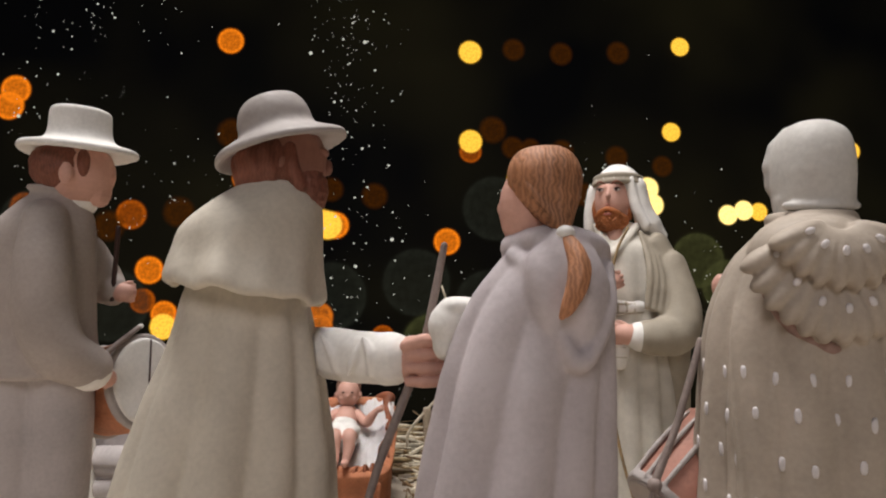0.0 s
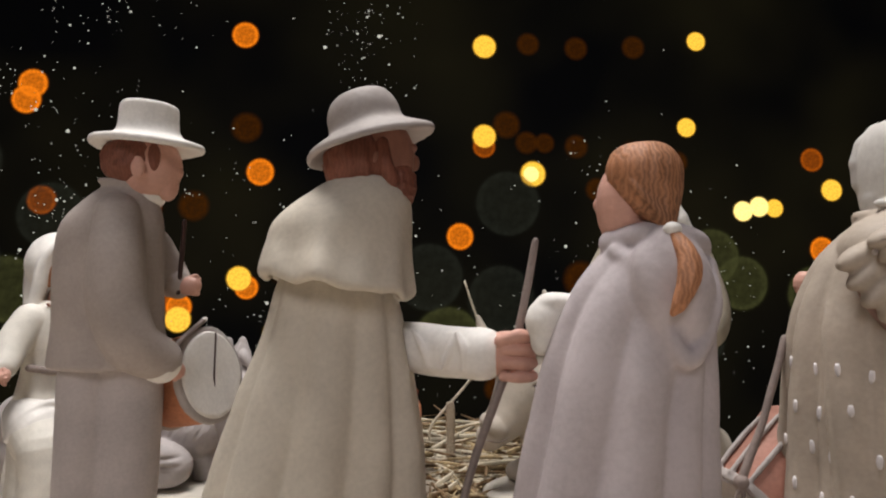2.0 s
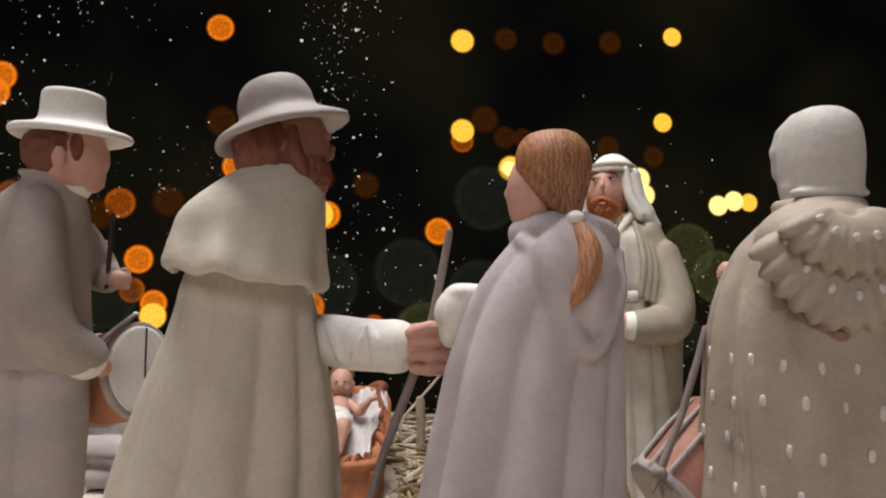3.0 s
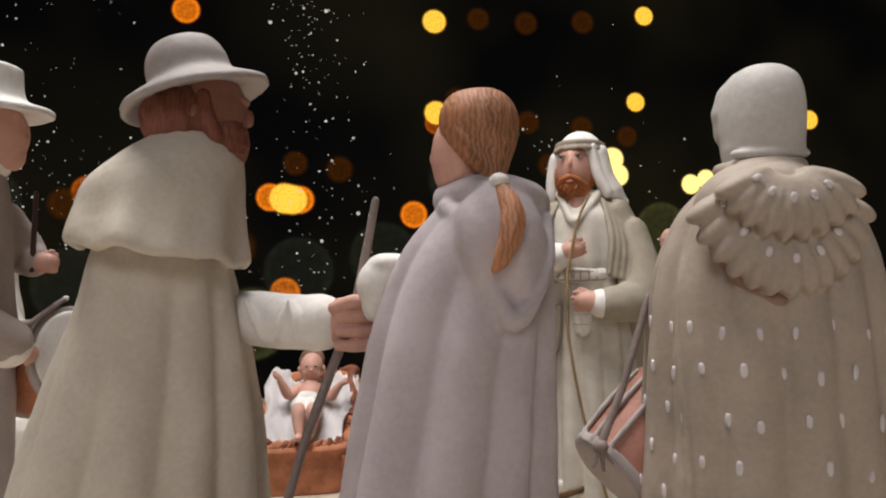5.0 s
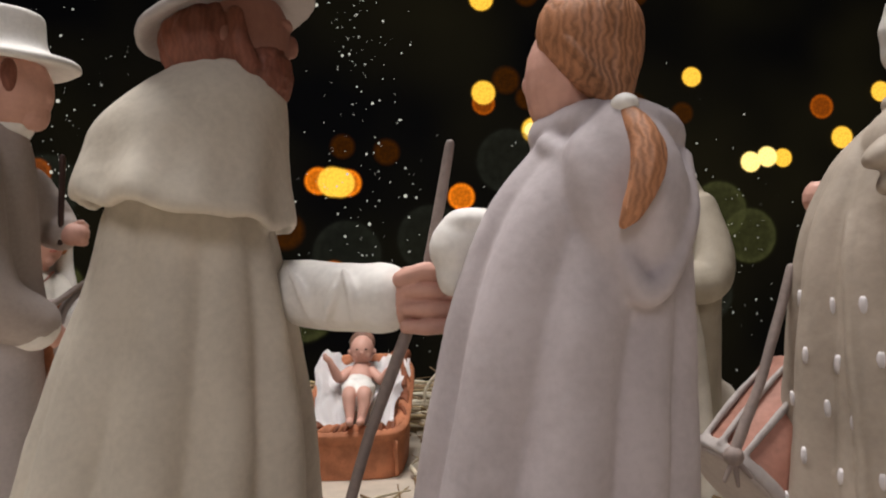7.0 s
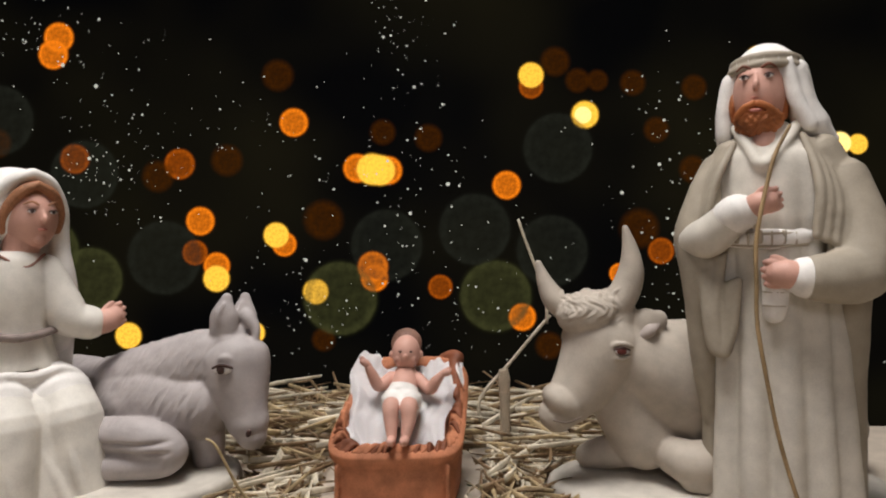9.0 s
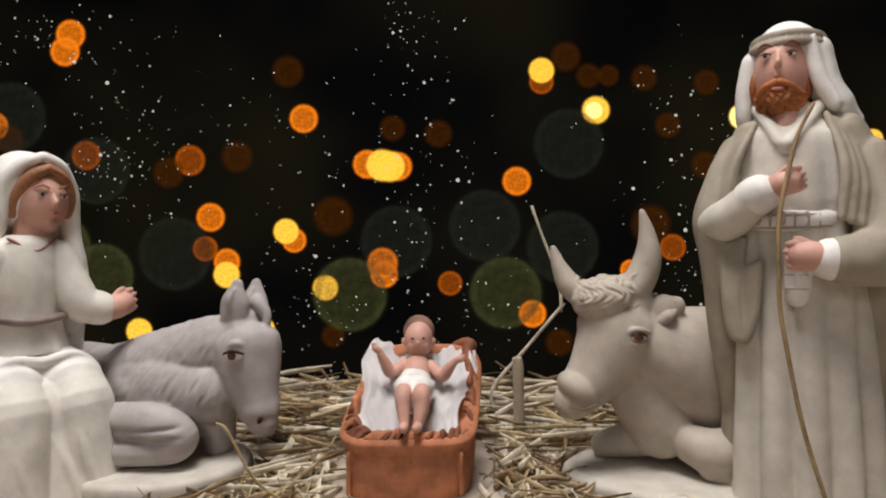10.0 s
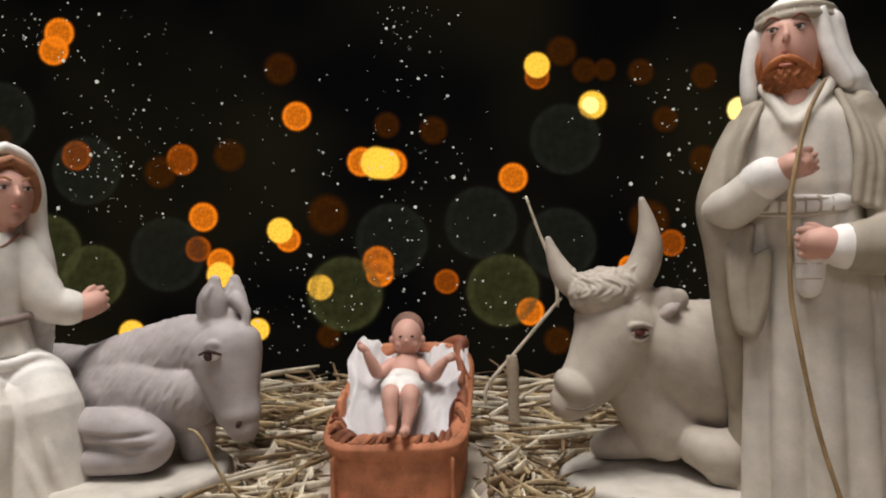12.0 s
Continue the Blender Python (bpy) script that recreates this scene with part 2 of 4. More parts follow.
display_table()
box("display_step", -0.75, 0.75, -0.88, 0.115, LOW, 0.0, TABLE, 0.004, "low display step covered with pale beige cloth", "display step", "thing")
FAR = 2.4
# unseen floor, ceiling and walls, added to close the room and bounce its light
box("floor", -3.2, 3.2, -2.4, FAR + 0.16, LOW - 0.80, LOW - 0.75, WALL, 0, "dark room floor", "floor")
box("ceiling", -3.2, 3.2, -2.4, FAR + 0.16, 2.2, 2.25, WALL, 0, "dark room ceiling", "ceiling")
box("wall_back", -3.2, 3.2, -2.45, -2.4, LOW - 0.75, 2.2, WALL, 0, "dark plain room wall", "wall")
box("wall_left", -3.25, -3.2, -2.4, FAR + 0.16, LOW - 0.75, 2.2, WALL, 0, "dark plain room wall", "wall")
box("wall_right", 3.2, 3.25, -2.4, FAR + 0.16, LOW - 0.75, 2.2, WALL, 0, "dark plain room wall", "wall")

night = bpy.data.materials.new("night_backdrop")
night.use_nodes = True
nb = night.node_tree.nodes["Principled BSDF"]
nb.inputs["Base Color"].default_value = (0.004, 0.004, 0.004, 1)
nb.inputs["Roughness"].default_value = 1.0
nb.inputs["Specular IOR Level"].default_value = 0.0
tex = night.node_tree.nodes.new("ShaderNodeTexNoise")
tex.inputs["Scale"].default_value = 1.2
ramp_n = night.node_tree.nodes.new("ShaderNodeValToRGB")
ramp_n.color_ramp.elements[0].position, ramp_n.color_ramp.elements[0].color = 0.38, (0.0010, 0.0010, 0.0012, 1)
ramp_n.color_ramp.elements[1].position, ramp_n.color_ramp.elements[1].color = 0.75, (0.0085, 0.0070, 0.0030, 1)
co_n = night.node_tree.nodes.new("ShaderNodeTexCoord")
night.node_tree.links.new(co_n.outputs["Object"], tex.inputs["Vector"])
night.node_tree.links.new(tex.outputs["Fac"], ramp_n.inputs["Fac"])
night.node_tree.links.new(ramp_n.outputs["Color"], nb.inputs["Emission Color"])
nb.inputs["Emission Strength"].default_value = 1.0
box("backdrop", -3.2, 3.2, FAR + 0.12, FAR + 0.16, LOW - 0.75, 2.2, night, 0, "black night backdrop far behind the table", "backdrop")


def glow(name, colour, strength, rim, haze, soft=0.0):
    """A far lamp thrown out of focus: a soft disc, brighter at its rim, that lets the dark behind it through."""
    m = bpy.data.materials.new(name)
    m.use_nodes = True
    nt = m.node_tree
    nt.nodes.clear()
    out = nt.nodes.new("ShaderNodeOutputMaterial")
    em, tr, mixs = nt.nodes.new("ShaderNodeEmission"), nt.nodes.new("ShaderNodeBsdfTransparent"), nt.nodes.new("ShaderNodeMixShader")
    em.inputs["Color"].default_value, em.inputs["Strength"].default_value = (*colour, 1), strength
    co = nt.nodes.new("ShaderNodeTexCoord")
    ln = nt.nodes.new("ShaderNodeVectorMath")
    ln.operation = "LENGTH"
    nt.links.new(co.outputs["Object"], ln.inputs[0])
    ramp = nt.nodes.new("ShaderNodeValToRGB")
    e = ramp.color_ramp.elements
    e[0].position, e[0].color = 0.0, (haze, haze, haze, 1)
    e[1].position, e[1].color = 1.0, (0, 0, 0, 1)
    for p, v in ((0.66 - 0.3 * soft, haze), (0.80 - 0.2 * soft, rim), (0.86 - 0.2 * soft, rim), (0.93, 0.12 * rim)):
        k = e.new(p)
        k.color = (v, v, v, 1)
    nz = nt.nodes.new("ShaderNodeTexNoise")
    nz.inputs["Scale"].default_value, nz.inputs["Detail"].default_value = 5.0, 6.0
    nt.links.new(co.outputs["Object"], nz.inputs["Vector"])
    mul = nt.nodes.new("ShaderNodeMath")
    mul.operation = "MULTIPLY_ADD"
    nt.links.new(nz.outputs["Fac"], mul.inputs[0])
    mul.inputs[1].default_value, mul.inputs[2].default_value = 1.7, 0.15
    fac = nt.nodes.new("ShaderNodeMath")
    fac.operation, fac.use_clamp = "MULTIPLY", True
    nt.links.new(ramp.outputs["Color"], fac.inputs[0])
    nt.links.new(mul.outputs[0], fac.inputs[1])
    nt.links.new(ln.outputs["Value"], ramp.inputs["Fac"])
    nt.links.new(fac.outputs[0], mixs.inputs["Fac"])
    nt.links.new(tr.outputs[0], mixs.inputs[1])
    nt.links.new(em.outputs[0], mixs.inputs[2])
    nt.links.new(mixs.outputs[0], out.inputs["Surface"])
    return m


def disc_mesh(name, mat):
    bm = bmesh.new()
    bmesh.ops.create_circle(bm, cap_ends=True, radius=1.0, segments=48, matrix=Matrix.Rotation(math.pi / 2, 4, "X"))
    me = bpy.data.meshes.new(name)
    bm.to_mesh(me)
    bm.free()
    me.materials.append(mat)
    return me


UNIT = (FAR + 0.087) / 1120.0  # a small step of the far view
AXIS = (784, 441, -0.0327, 0.0772)  # middle of the far view, and where it lies
# spots above the view's top or past 1600 across are added to fill dark areas
KINDS = [
    ("amber", glow("amber_glow", (1.0, 0.23, 0.008), 0.95, 0.95, 0.62, 0.2), "orange fairy light glowing out of focus",
     [(537, 212, 28), (915, 323, 28), (677, 468, 30), (943, 558, 27), (122, 62, 29), (112, 92, 29), (371, 387, 28), (1116, 480, 20), (400, 466, 26), (-15, 225, 28),
      (500, -48, 27), (520, 428, 24), (650, 293, 28), (704, 297, 28), (680, 488, 27), (1640, 330, 28), (1700, 470, 27)]),
    ("ember", glow("ember_glow", (0.85, 0.17, 0.008), 0.42, 0.9, 0.55, 0.2), "dim orange fairy light out of focus",
     [(797, 504, 24), (150, 277, 29), (335, 286, 30), (362, 443, 25), (1190, 440, 26), (958, 148, 24), (1620, 150, 26)]),
    ("yellow", glow("yellow_glow", (1.0, 0.53, 0.05), 1.3, 0.95, 0.95, 0.3), "bright yellow fairy light out of focus",
     [(958, 128, 25), (1054, 198, 27), (676, 295, 31), (690, 297, 30), (506, 412, 25), (400, 489, 26), (244, 590, 26), (1300, 320, 24),
      (1360, 95, 21), (955, -48, 25), (1380, -80, 21), (466, 585, 22), (1540, 250, 20), (1290, 522, 23), (576, 512, 25), (1660, 210, 24), (1740, 120, 22)]),
    ("cream", glow("cream_glow", (1.0, 0.72, 0.22), 1.7, 0.95, 1.0, 0.3), "very bright pale yellow fairy light out of focus",
     [(1310, 210, 25), (1320, 242, 25), (1475, 258, 22), (1508, 248, 22), (1050, 199, 17), (1720, 300, 24)]),
    ("brown", glow("brown_glow", (0.55, 0.15, 0.01), 0.105, 0.62, 0.5, 1.0), "dim brown fairy light far out of focus",
     [(1040, 138, 25), (1138, 142, 26), (1247, 150, 26), (695, 230, 26), (298, 308, 32), (590, 597, 24), (776, 240, 28), (1180, 225, 26), (1245, 295, 28),
      (1340, 165, 24), (990, 608, 28), (590, 385, 40), (420, 280, 32), (510, 130, 32), (1075, 138, 22), (1150, 400, 40), (1000, 105, 30), (15, 250, 30), (1040, -56, 25), (1135, -52, 26), (1250, -60, 26)]),
    ("green", glow("green_glow", (0.17, 0.175, 0.06), 0.32, 0.62, 0.40), "large faint green light far out of focus",
     [(620, 524, 72), (895, 520, 70), (1410, 350, 60), (1470, 400, 58), (1620, 420, 62), (100, 440, 66), (180, 490, 62), (30, 560, 60)]),
    ("teal", glow("teal_glow", (0.11, 0.118, 0.085), 0.175, 0.5, 0.36), "large faint grey-green light far out of focus",
     [(1005, 258, 68), (858, 402, 70), (702, 430, 70), (995, 440, 70), (310, 452, 72), (170, 305, 66), (20, 210, 68), (30, 390, 66), (1380, 510, 60)]),
]
depth = 0.0
for kind, mat, label, spots in KINDS:
    me = disc_mesh("light_" + kind, mat)
    for px, py, r in spots:
        depth += 0.0002
        ob = new("fairy_light", me)
        ob.matrix_world = Matrix.LocRotScale(((px - AXIS[0]) * UNIT + AXIS[2], FAR + 0.11 - depth, (AXIS[1] - py) * UNIT + AXIS[3]), None, (r * UNIT, 1, r * UNIT))
        tagged(ob, label, "fairy light", "fairy lights on the backdrop")

# the fine sparkle between the lights
rng = random.Random(5)
spark = bpy.data.materials.new("sparkle")
spark.use_nodes = True
sn = spark.node_tree.nodes["Principled BSDF"]
sn.inputs["Base Color"].default_value = (0, 0, 0, 1)
sn.inputs["Emission Color"].default_value = (0.95, 0.92, 0.80, 1)
sn.inputs["Emission Strength"].default_value = 0.62
vs, fs = [], []
# the two clusters above the view's top are added with those lights
clusters = [(735, 60, 60, 90), (715, -70, 60, 50), (250, -60, 180, 50), (760, 330, 90, 120), (230, 200, 130, 110), (230, 330, 90, 60), (480, 240, 160, 120), (1200, 260, 110, 140), (1240, 480, 90, 80),
            (540, 560, 120, 90), (900, 560, 160, 110), (90, 60, 120, 60), (800, 400, 420, 240), (60, 600, 80, 120), (1440, 420, 90, 160)]
for _ in range(1080):
    cx, cy, sx, sy = rng.choice(clusters)
    px, py = rng.gauss(cx, sx * 0.7), rng.gauss(cy, sy * 0.7)
    r = min(3.6, 0.5 + rng.expovariate(1.9)) * UNIT
    x, z = (px - AXIS[0]) * UNIT + AXIS[2], (AXIS[1] - py) * UNIT + AXIS[3]
    b = len(vs)
    for k in range(7):
        a = 2 * math.pi * k / 7 + rng.random() * 0.3
        vs.append((x + r * math.cos(a), FAR + 0.09 - depth, z + r * math.sin(a)))
    fs.append(tuple(range(b, b + 7)))
me = bpy.data.meshes.new("sparkle")
me.from_pydata(vs, [], fs)
me.materials.append(spark)
tagged(new("sparkle", me), "fine white glitter specks scattered over the backdrop", "glitter", kind="stuff")


# where each thing stands on the table
PLACES = {
    "shepherd": (-0.0230, -0.0040, 0.0000),
    "drummer": (-0.1029, 0.0596, 0.0000),
    "woman": (0.0339, -0.0240, 0.0000),
    "lady": (0.0997, -0.0106, 0.0000),
    "man": stage(0.1152, 0.2349),
    "mother": stage(-0.1720, 0.2559),
    "donkey": stage(-0.1112, 0.2749),
    "ox": stage(0.0663, 0.2634),
    "manger": stage(-0.0226, 0.2475),
}


# ---- the front row, seen from behind ----
FRONT = "nativity figurines"


def face(fig, c, r, side=1, beard=None):
    """Nose, brows, eyes and mouth on the near side of a head at c with radii r, looking towards -v."""
    x, y, z = c
    fy = y - r[1]
    fig.ball((x, fy - r[1] * 0.02, z - r[2] * 0.12), (r[0] * 0.12, r[1] * 0.17, r[2] * 0.15), SKIN, (12, 0, 0), n=12)
    fig.tube([(x, fy + r[1] * 0.14, z + r[2] * 0.22, r[0] * 0.07), (x, fy - r[1] * 0.02, z - r[2] * 0.05, r[0] * 0.1)], SKIN, n=10)
    fig.ball((x, fy + r[1] * 0.34, z - r[2] * 0.72), (r[0] * 0.26, r[1] * 0.2, r[2] * 0.18), SKIN, n=12)
    for s in (-1, 1):
        eye(fig, (x + s * r[0] * 0.42, fy + r[1] * 0.12, z + r[2] * 0.12), r[0] * 0.165)
        fig.tube([(x + s * r[0] * 0.2, fy + r[1] * 0.05, z + r[2] * 0.34, r[0] * 0.05), (x + s * r[0] * 0.45, fy + r[1] * 0.06, z + r[2] * 0.42, r[0] * 0.06),
                  (x + s * r[0] * 0.7, fy + r[1] * 0.25, z + r[2] * 0.32, r[0] * 0.03)], beard or AUBURN, n=6, steps=3)
    fig.ball((x, fy + r[1] * 0.1, z - r[2] * 0.43), (r[0] * 0.2, r[1] * 0.1, r[2] * 0.055), LIP, n=10)


def hat(fig, c, brim, crown, high, tilt, mat, dome=True, droop=0.0):
    """A felt hat: brim with a rolled edge, crown and band, tilted by degrees."""
    e = Matrix.Rotation(radians(-tilt), 3, "Y")
    n, rings = 48, []
    prof = [(crown * 0.9, -4), (brim * 0.75, -6 - droop * 0.4), (brim * 0.97, -8 - droop), (brim, -2 - droop), (brim * 0.97, 5 - droop), (brim * 0.8, 7 - droop * 0.3), (crown * 1.12, 14),
            (crown, 26), (crown * 0.97, high * 0.55)]
    prof += [(crown * 0.86, high * 0.76), (crown * 0.68, high * 0.91), (crown * 0.38, high * 0.98), (crown * 0.05, high)] if dome else \
        [(crown * 0.95, high * 0.86), (crown * 0.90, high * 0.97), (crown * 0.78, high), (crown * 0.35, high * 0.965), (crown * 0.05, high * 0.95)]
    prof = spline(prof, 4)
    for r, h in prof:
        ring = []
        for i in range(n):
            a = 2 * math.pi * i / n
            wob = 1 + 0.015 * math.sin(3 * a + 1)
            lift = 5 * math.sin(2 * a + 0.6) * max(0, (r - crown) / brim)
            ring.append(Vector(c) + e @ Vector((r * wob * math.cos(a), r * wob * 0.93 * math.sin(a), h + lift)))
        rings.append(ring)
    fig.skin_rings(rings, mat)


def caped_shepherd():
    g = Figure()
    # long cloak with soft deep folds
    g.loft([(960, -35, 0, 92, 70), (900, -45, 0, 106, 82), (830, -47, 0, 122, 96), (740, -54, 0, 148, 118), (640, -62, 0, 172, 138), (480, -80, 0, 200, 165), (240, -104, 0, 238, 186), (0, -112, 0, 255, 200)],
           CREAM, n=140, folds=(10, 0.085, 0.4), start=0.0, grow=0.35, extra=(3, 0.03, 2.2))
    # shoulder cape with a scalloped hem
    n, rings = 96, []
    for w, u, a, b, wave in spline([(1088, 0, 52, 56, 0), (1078, -2, 70, 66, 0), (1052, -16, 98, 86, 0), (1005, -38, 124, 106, 0.2), (955, -44, 131, 120, 0.6), (912, -46, 136, 138, 1.0),
                                    (893, -46, 138, 144, 1.0), (886, -46, 130, 136, 1.0), (900, -46, 116, 112, 0.8), (945, -46, 100, 80, 0.6)], 5):
        ring = []
        for i in range(n):
            th = 2 * math.pi * i / n
            s = 0.7 * math.sin(7 * th + 0.8) + 0.5 * math.sin(11 * th + 2.0)
            ring.append(Vector((u + a * (1 + 0.035 * wave * s) * math.cos(th), b * (1 + 0.05 * wave * s) * math.sin(th), w + wave * (5 * s + 13 - 17 * math.cos(th - 0.4)))))
        rings.append(ring)
    g.skin_rings(rings, CREAM)
    g.tube([(2, 0, 1060, 46), (6, 0, 1110, 44)], DARKSKIN)
    g.ball((22, 14, 1124), (66, 66, 80), DARKSKIN)
    g.ball((88, 20, 1122), (10, 11, 15), DARKSKIN, n=14)
    g.ball((78, 10, 1146), (14, 24, 8), DARKSKIN, n=14)
    g.ball((-16, -6, 1112), (62, 66, 60), REDHAIR, n=60, dent=lambda d: 1 + 0.05 * noise.noise(d * 5) + 0.03 * math.sin(13 * math.atan2(d.y, d.x) + 4 * d.z))
    g.ball((56, 4, 1078), (36, 50, 46), REDHAIR, n=60, dent=lambda d: 1 + 0.09 * noise.noise(d * 6))
    g.tube([(30, -46, 1140, 11), (36, -50, 1110, 13), (48, -42, 1080, 14)], REDHAIR, n=14)
    g.ball((16, -54, 1114), (9, 9, 15), DARKSKIN, (0, 15, 0), n=14)
    hat(g, (3, 0, 1158), 122, 69, 84, 17, HATGREY, True, 12)
    # arm, cuff, fist and staff
    g.tube([(60, 36, 806, 40), (110, 14, 802, 44), (160, -14, 799, 44), (212, -40, 799, 42)], WHITE, n=28)
    g.tube([(204, -36, 799, 44), (214, -42, 799, 44)], WHITE, n=28)
    for u, lean, top in ((104, 16, 838), (150, -10, 832), (172, 6, 836)):
        v = -4 - 0.5 * (u - 60)
        g.tube([(u - lean, v, top, 4), (u + 4, v - 16, 806, 6), (u + lean, v - 8, 774, 4)], WHITE, n=8)
    g.tube([(222, -44, 800, 31), (252, -50, 800, 38), (272, -52, 798, 35)], SKIN, n=18)
    for k in range(4):
        g.tube([(244, -84, 831 - 21 * k, 8), (272, -92, 831 - 21 * k, 9.5), (296, -76, 831 - 21 * k, 9), (298, -50, 831 - 21 * k, 8.5)], SKIN, n=10)
    g.tube([(236, -84, 824, 10), (266, -90, 832, 11), (282, -86, 834, 8)], SKIN, n=10)
    g.tube([(304, -54, 985, 6.5), (278, -62, 860, 7.5), (262, -68, 800, 8), (186, -100, 610, 7), (110, -160, 330, 7), (84, -205, 4, 7)], WOOD, n=10)
    return g.finish("shepherd_figurine", PLACES["shepherd"], 1.236e-4, "painted clay shepherd in cream caped cloak and grey hat", "figurine", FRONT, rough=2.2, seed=1, fuse=4.2, tall=1.075)


def hatted_drummer():
    g = Figure()
    # trousers
    for s, u in ((-1, -38), (1, 36)):
        g.loft([(545, u * 0.9, 0, 60, 58), (420, u, 0, 57, 55), (250, u, 0, 54, 50), (90, u, 0, 50, 46), (26, u, 0, 48, 46)], TROUSER, n=40, folds=(5, 0.03, s), grow=1.5)
        g.ball((u + 12, 30, 18), (42, 70, 22), DARK, n=18)
    # jacket with collar and back seam
    g.loft([(856, 16, 0, 40, 38), (842, 12, 0, 46, 44), (812, 0, 0, 72, 58), (770, -12, 0, 92, 70), (690, -15, 0, 98, 76), (600, -10, 0, 98, 78), (535, -6, 0, 106, 84), (528, -6, 0, 102, 80)],
           TAUPE, n=64, folds=(4, 0.03, 2.2))
    g.tube([(-26, -30, 852, 6), (10, -44, 850, 6), (46, -28, 846, 6), (58, 10, 838, 6)], TAUPE, n=10)
    g.tube([(40, 8, 852, 38), (44, 6, 842, 40)], WHITE, n=24)
    # sleeve, elbow bent, lower hand with a drumstick
    g.tube([(18, -52, 790, 40), (26, -66, 720, 48), (34, -72, 640, 50), (62, -66, 575, 46), (100, -30, 545, 38)], TAUPE, n=28)
    g.tube([(90, -34, 548, 36), (100, -28, 540, 37)], WHITE, n=24)
    g.hand((112, -14, 530), 34, (0.5, 0.6, -0.5), SKIN, 0.6)
    g.tube([(112, -20, 560, 5), (130, 40, 590, 5), (140, 80, 606, 5)], WOOD, n=8)
    g.ball((142, 86, 609), (7, 7, 7), WHITE, n=10)
    # far forearm and raised hand with a drumstick
    g.tube([(40, 60, 740, 40), (70, 80, 690, 38), (90, 70, 676, 30)], TAUPE, n=24)
    g.hand((112, 60, 672), 32, (1, 0, 0.0), SKIN, 0.5)
    g.tube([(98, 50, 660, 5), (104, 46, 730, 5), (106, 44, 790, 5)], DARK, n=8)
    # head
    g.tube([(28, 0, 840, 40), (38, 0, 880, 42)], SKIN)
    g.ball((44, 4, 884), (64, 62, 64), SKIN, n=64)
    g.ball((80, 8, 852), (22, 32, 30), SKIN, n=16)
    g.ball((104, 6, 876), (8, 10, 12), SKIN, n=12)
    g.ball((24, -6, 892), (58, 66, 52), REDHAIR, n=26, dent=lambda d: 1 + 0.03 * math.sin(14 * d.z + 6 * d.x))
    g.ball((74, -44, 894), (12, 12, 26), REDHAIR, n=14)
    g.ball((52, -62, 874), (13, 8, 20), SKIN, n=14)
    hat(g, (44, 0, 926), 105, 57, 72, -1, WHITE, False, 4)
    # side drum: rim, skin, terracotta shell
    e = Vector((0.86, -0.42, 0.22)).normalized()
    c = Vector((118, 96, 495))
    for a, b, r0, r1, m in ((-60, 46, 84, 88, TERRACOTTA), (38, 54, 92, 92, HATGREY), (50, 58, 84, 82, WHITE), (-66, -54, 90, 90, HATGREY)):
        p, q = c + e * a, c + e * b
        g.tube([(*p, r0), (*q, r1)], m, n=40, steps=2, cap=False)
    g.tube([(*(c + e * 59 + Vector((0, 0, 76))), 2), (*(c + e * 60), 2), (*(c + e * 59 - Vector((-8, 0, 74))), 2)], DARK, n=6)
    return g.finish("drummer_figurine", PLACES["drummer"], 1.644e-4, "painted clay drummer in taupe jacket, ivory trousers and white hat", "figurine", FRONT, rough=1.6, seed=2, fuse=3.6, tall=1.079)


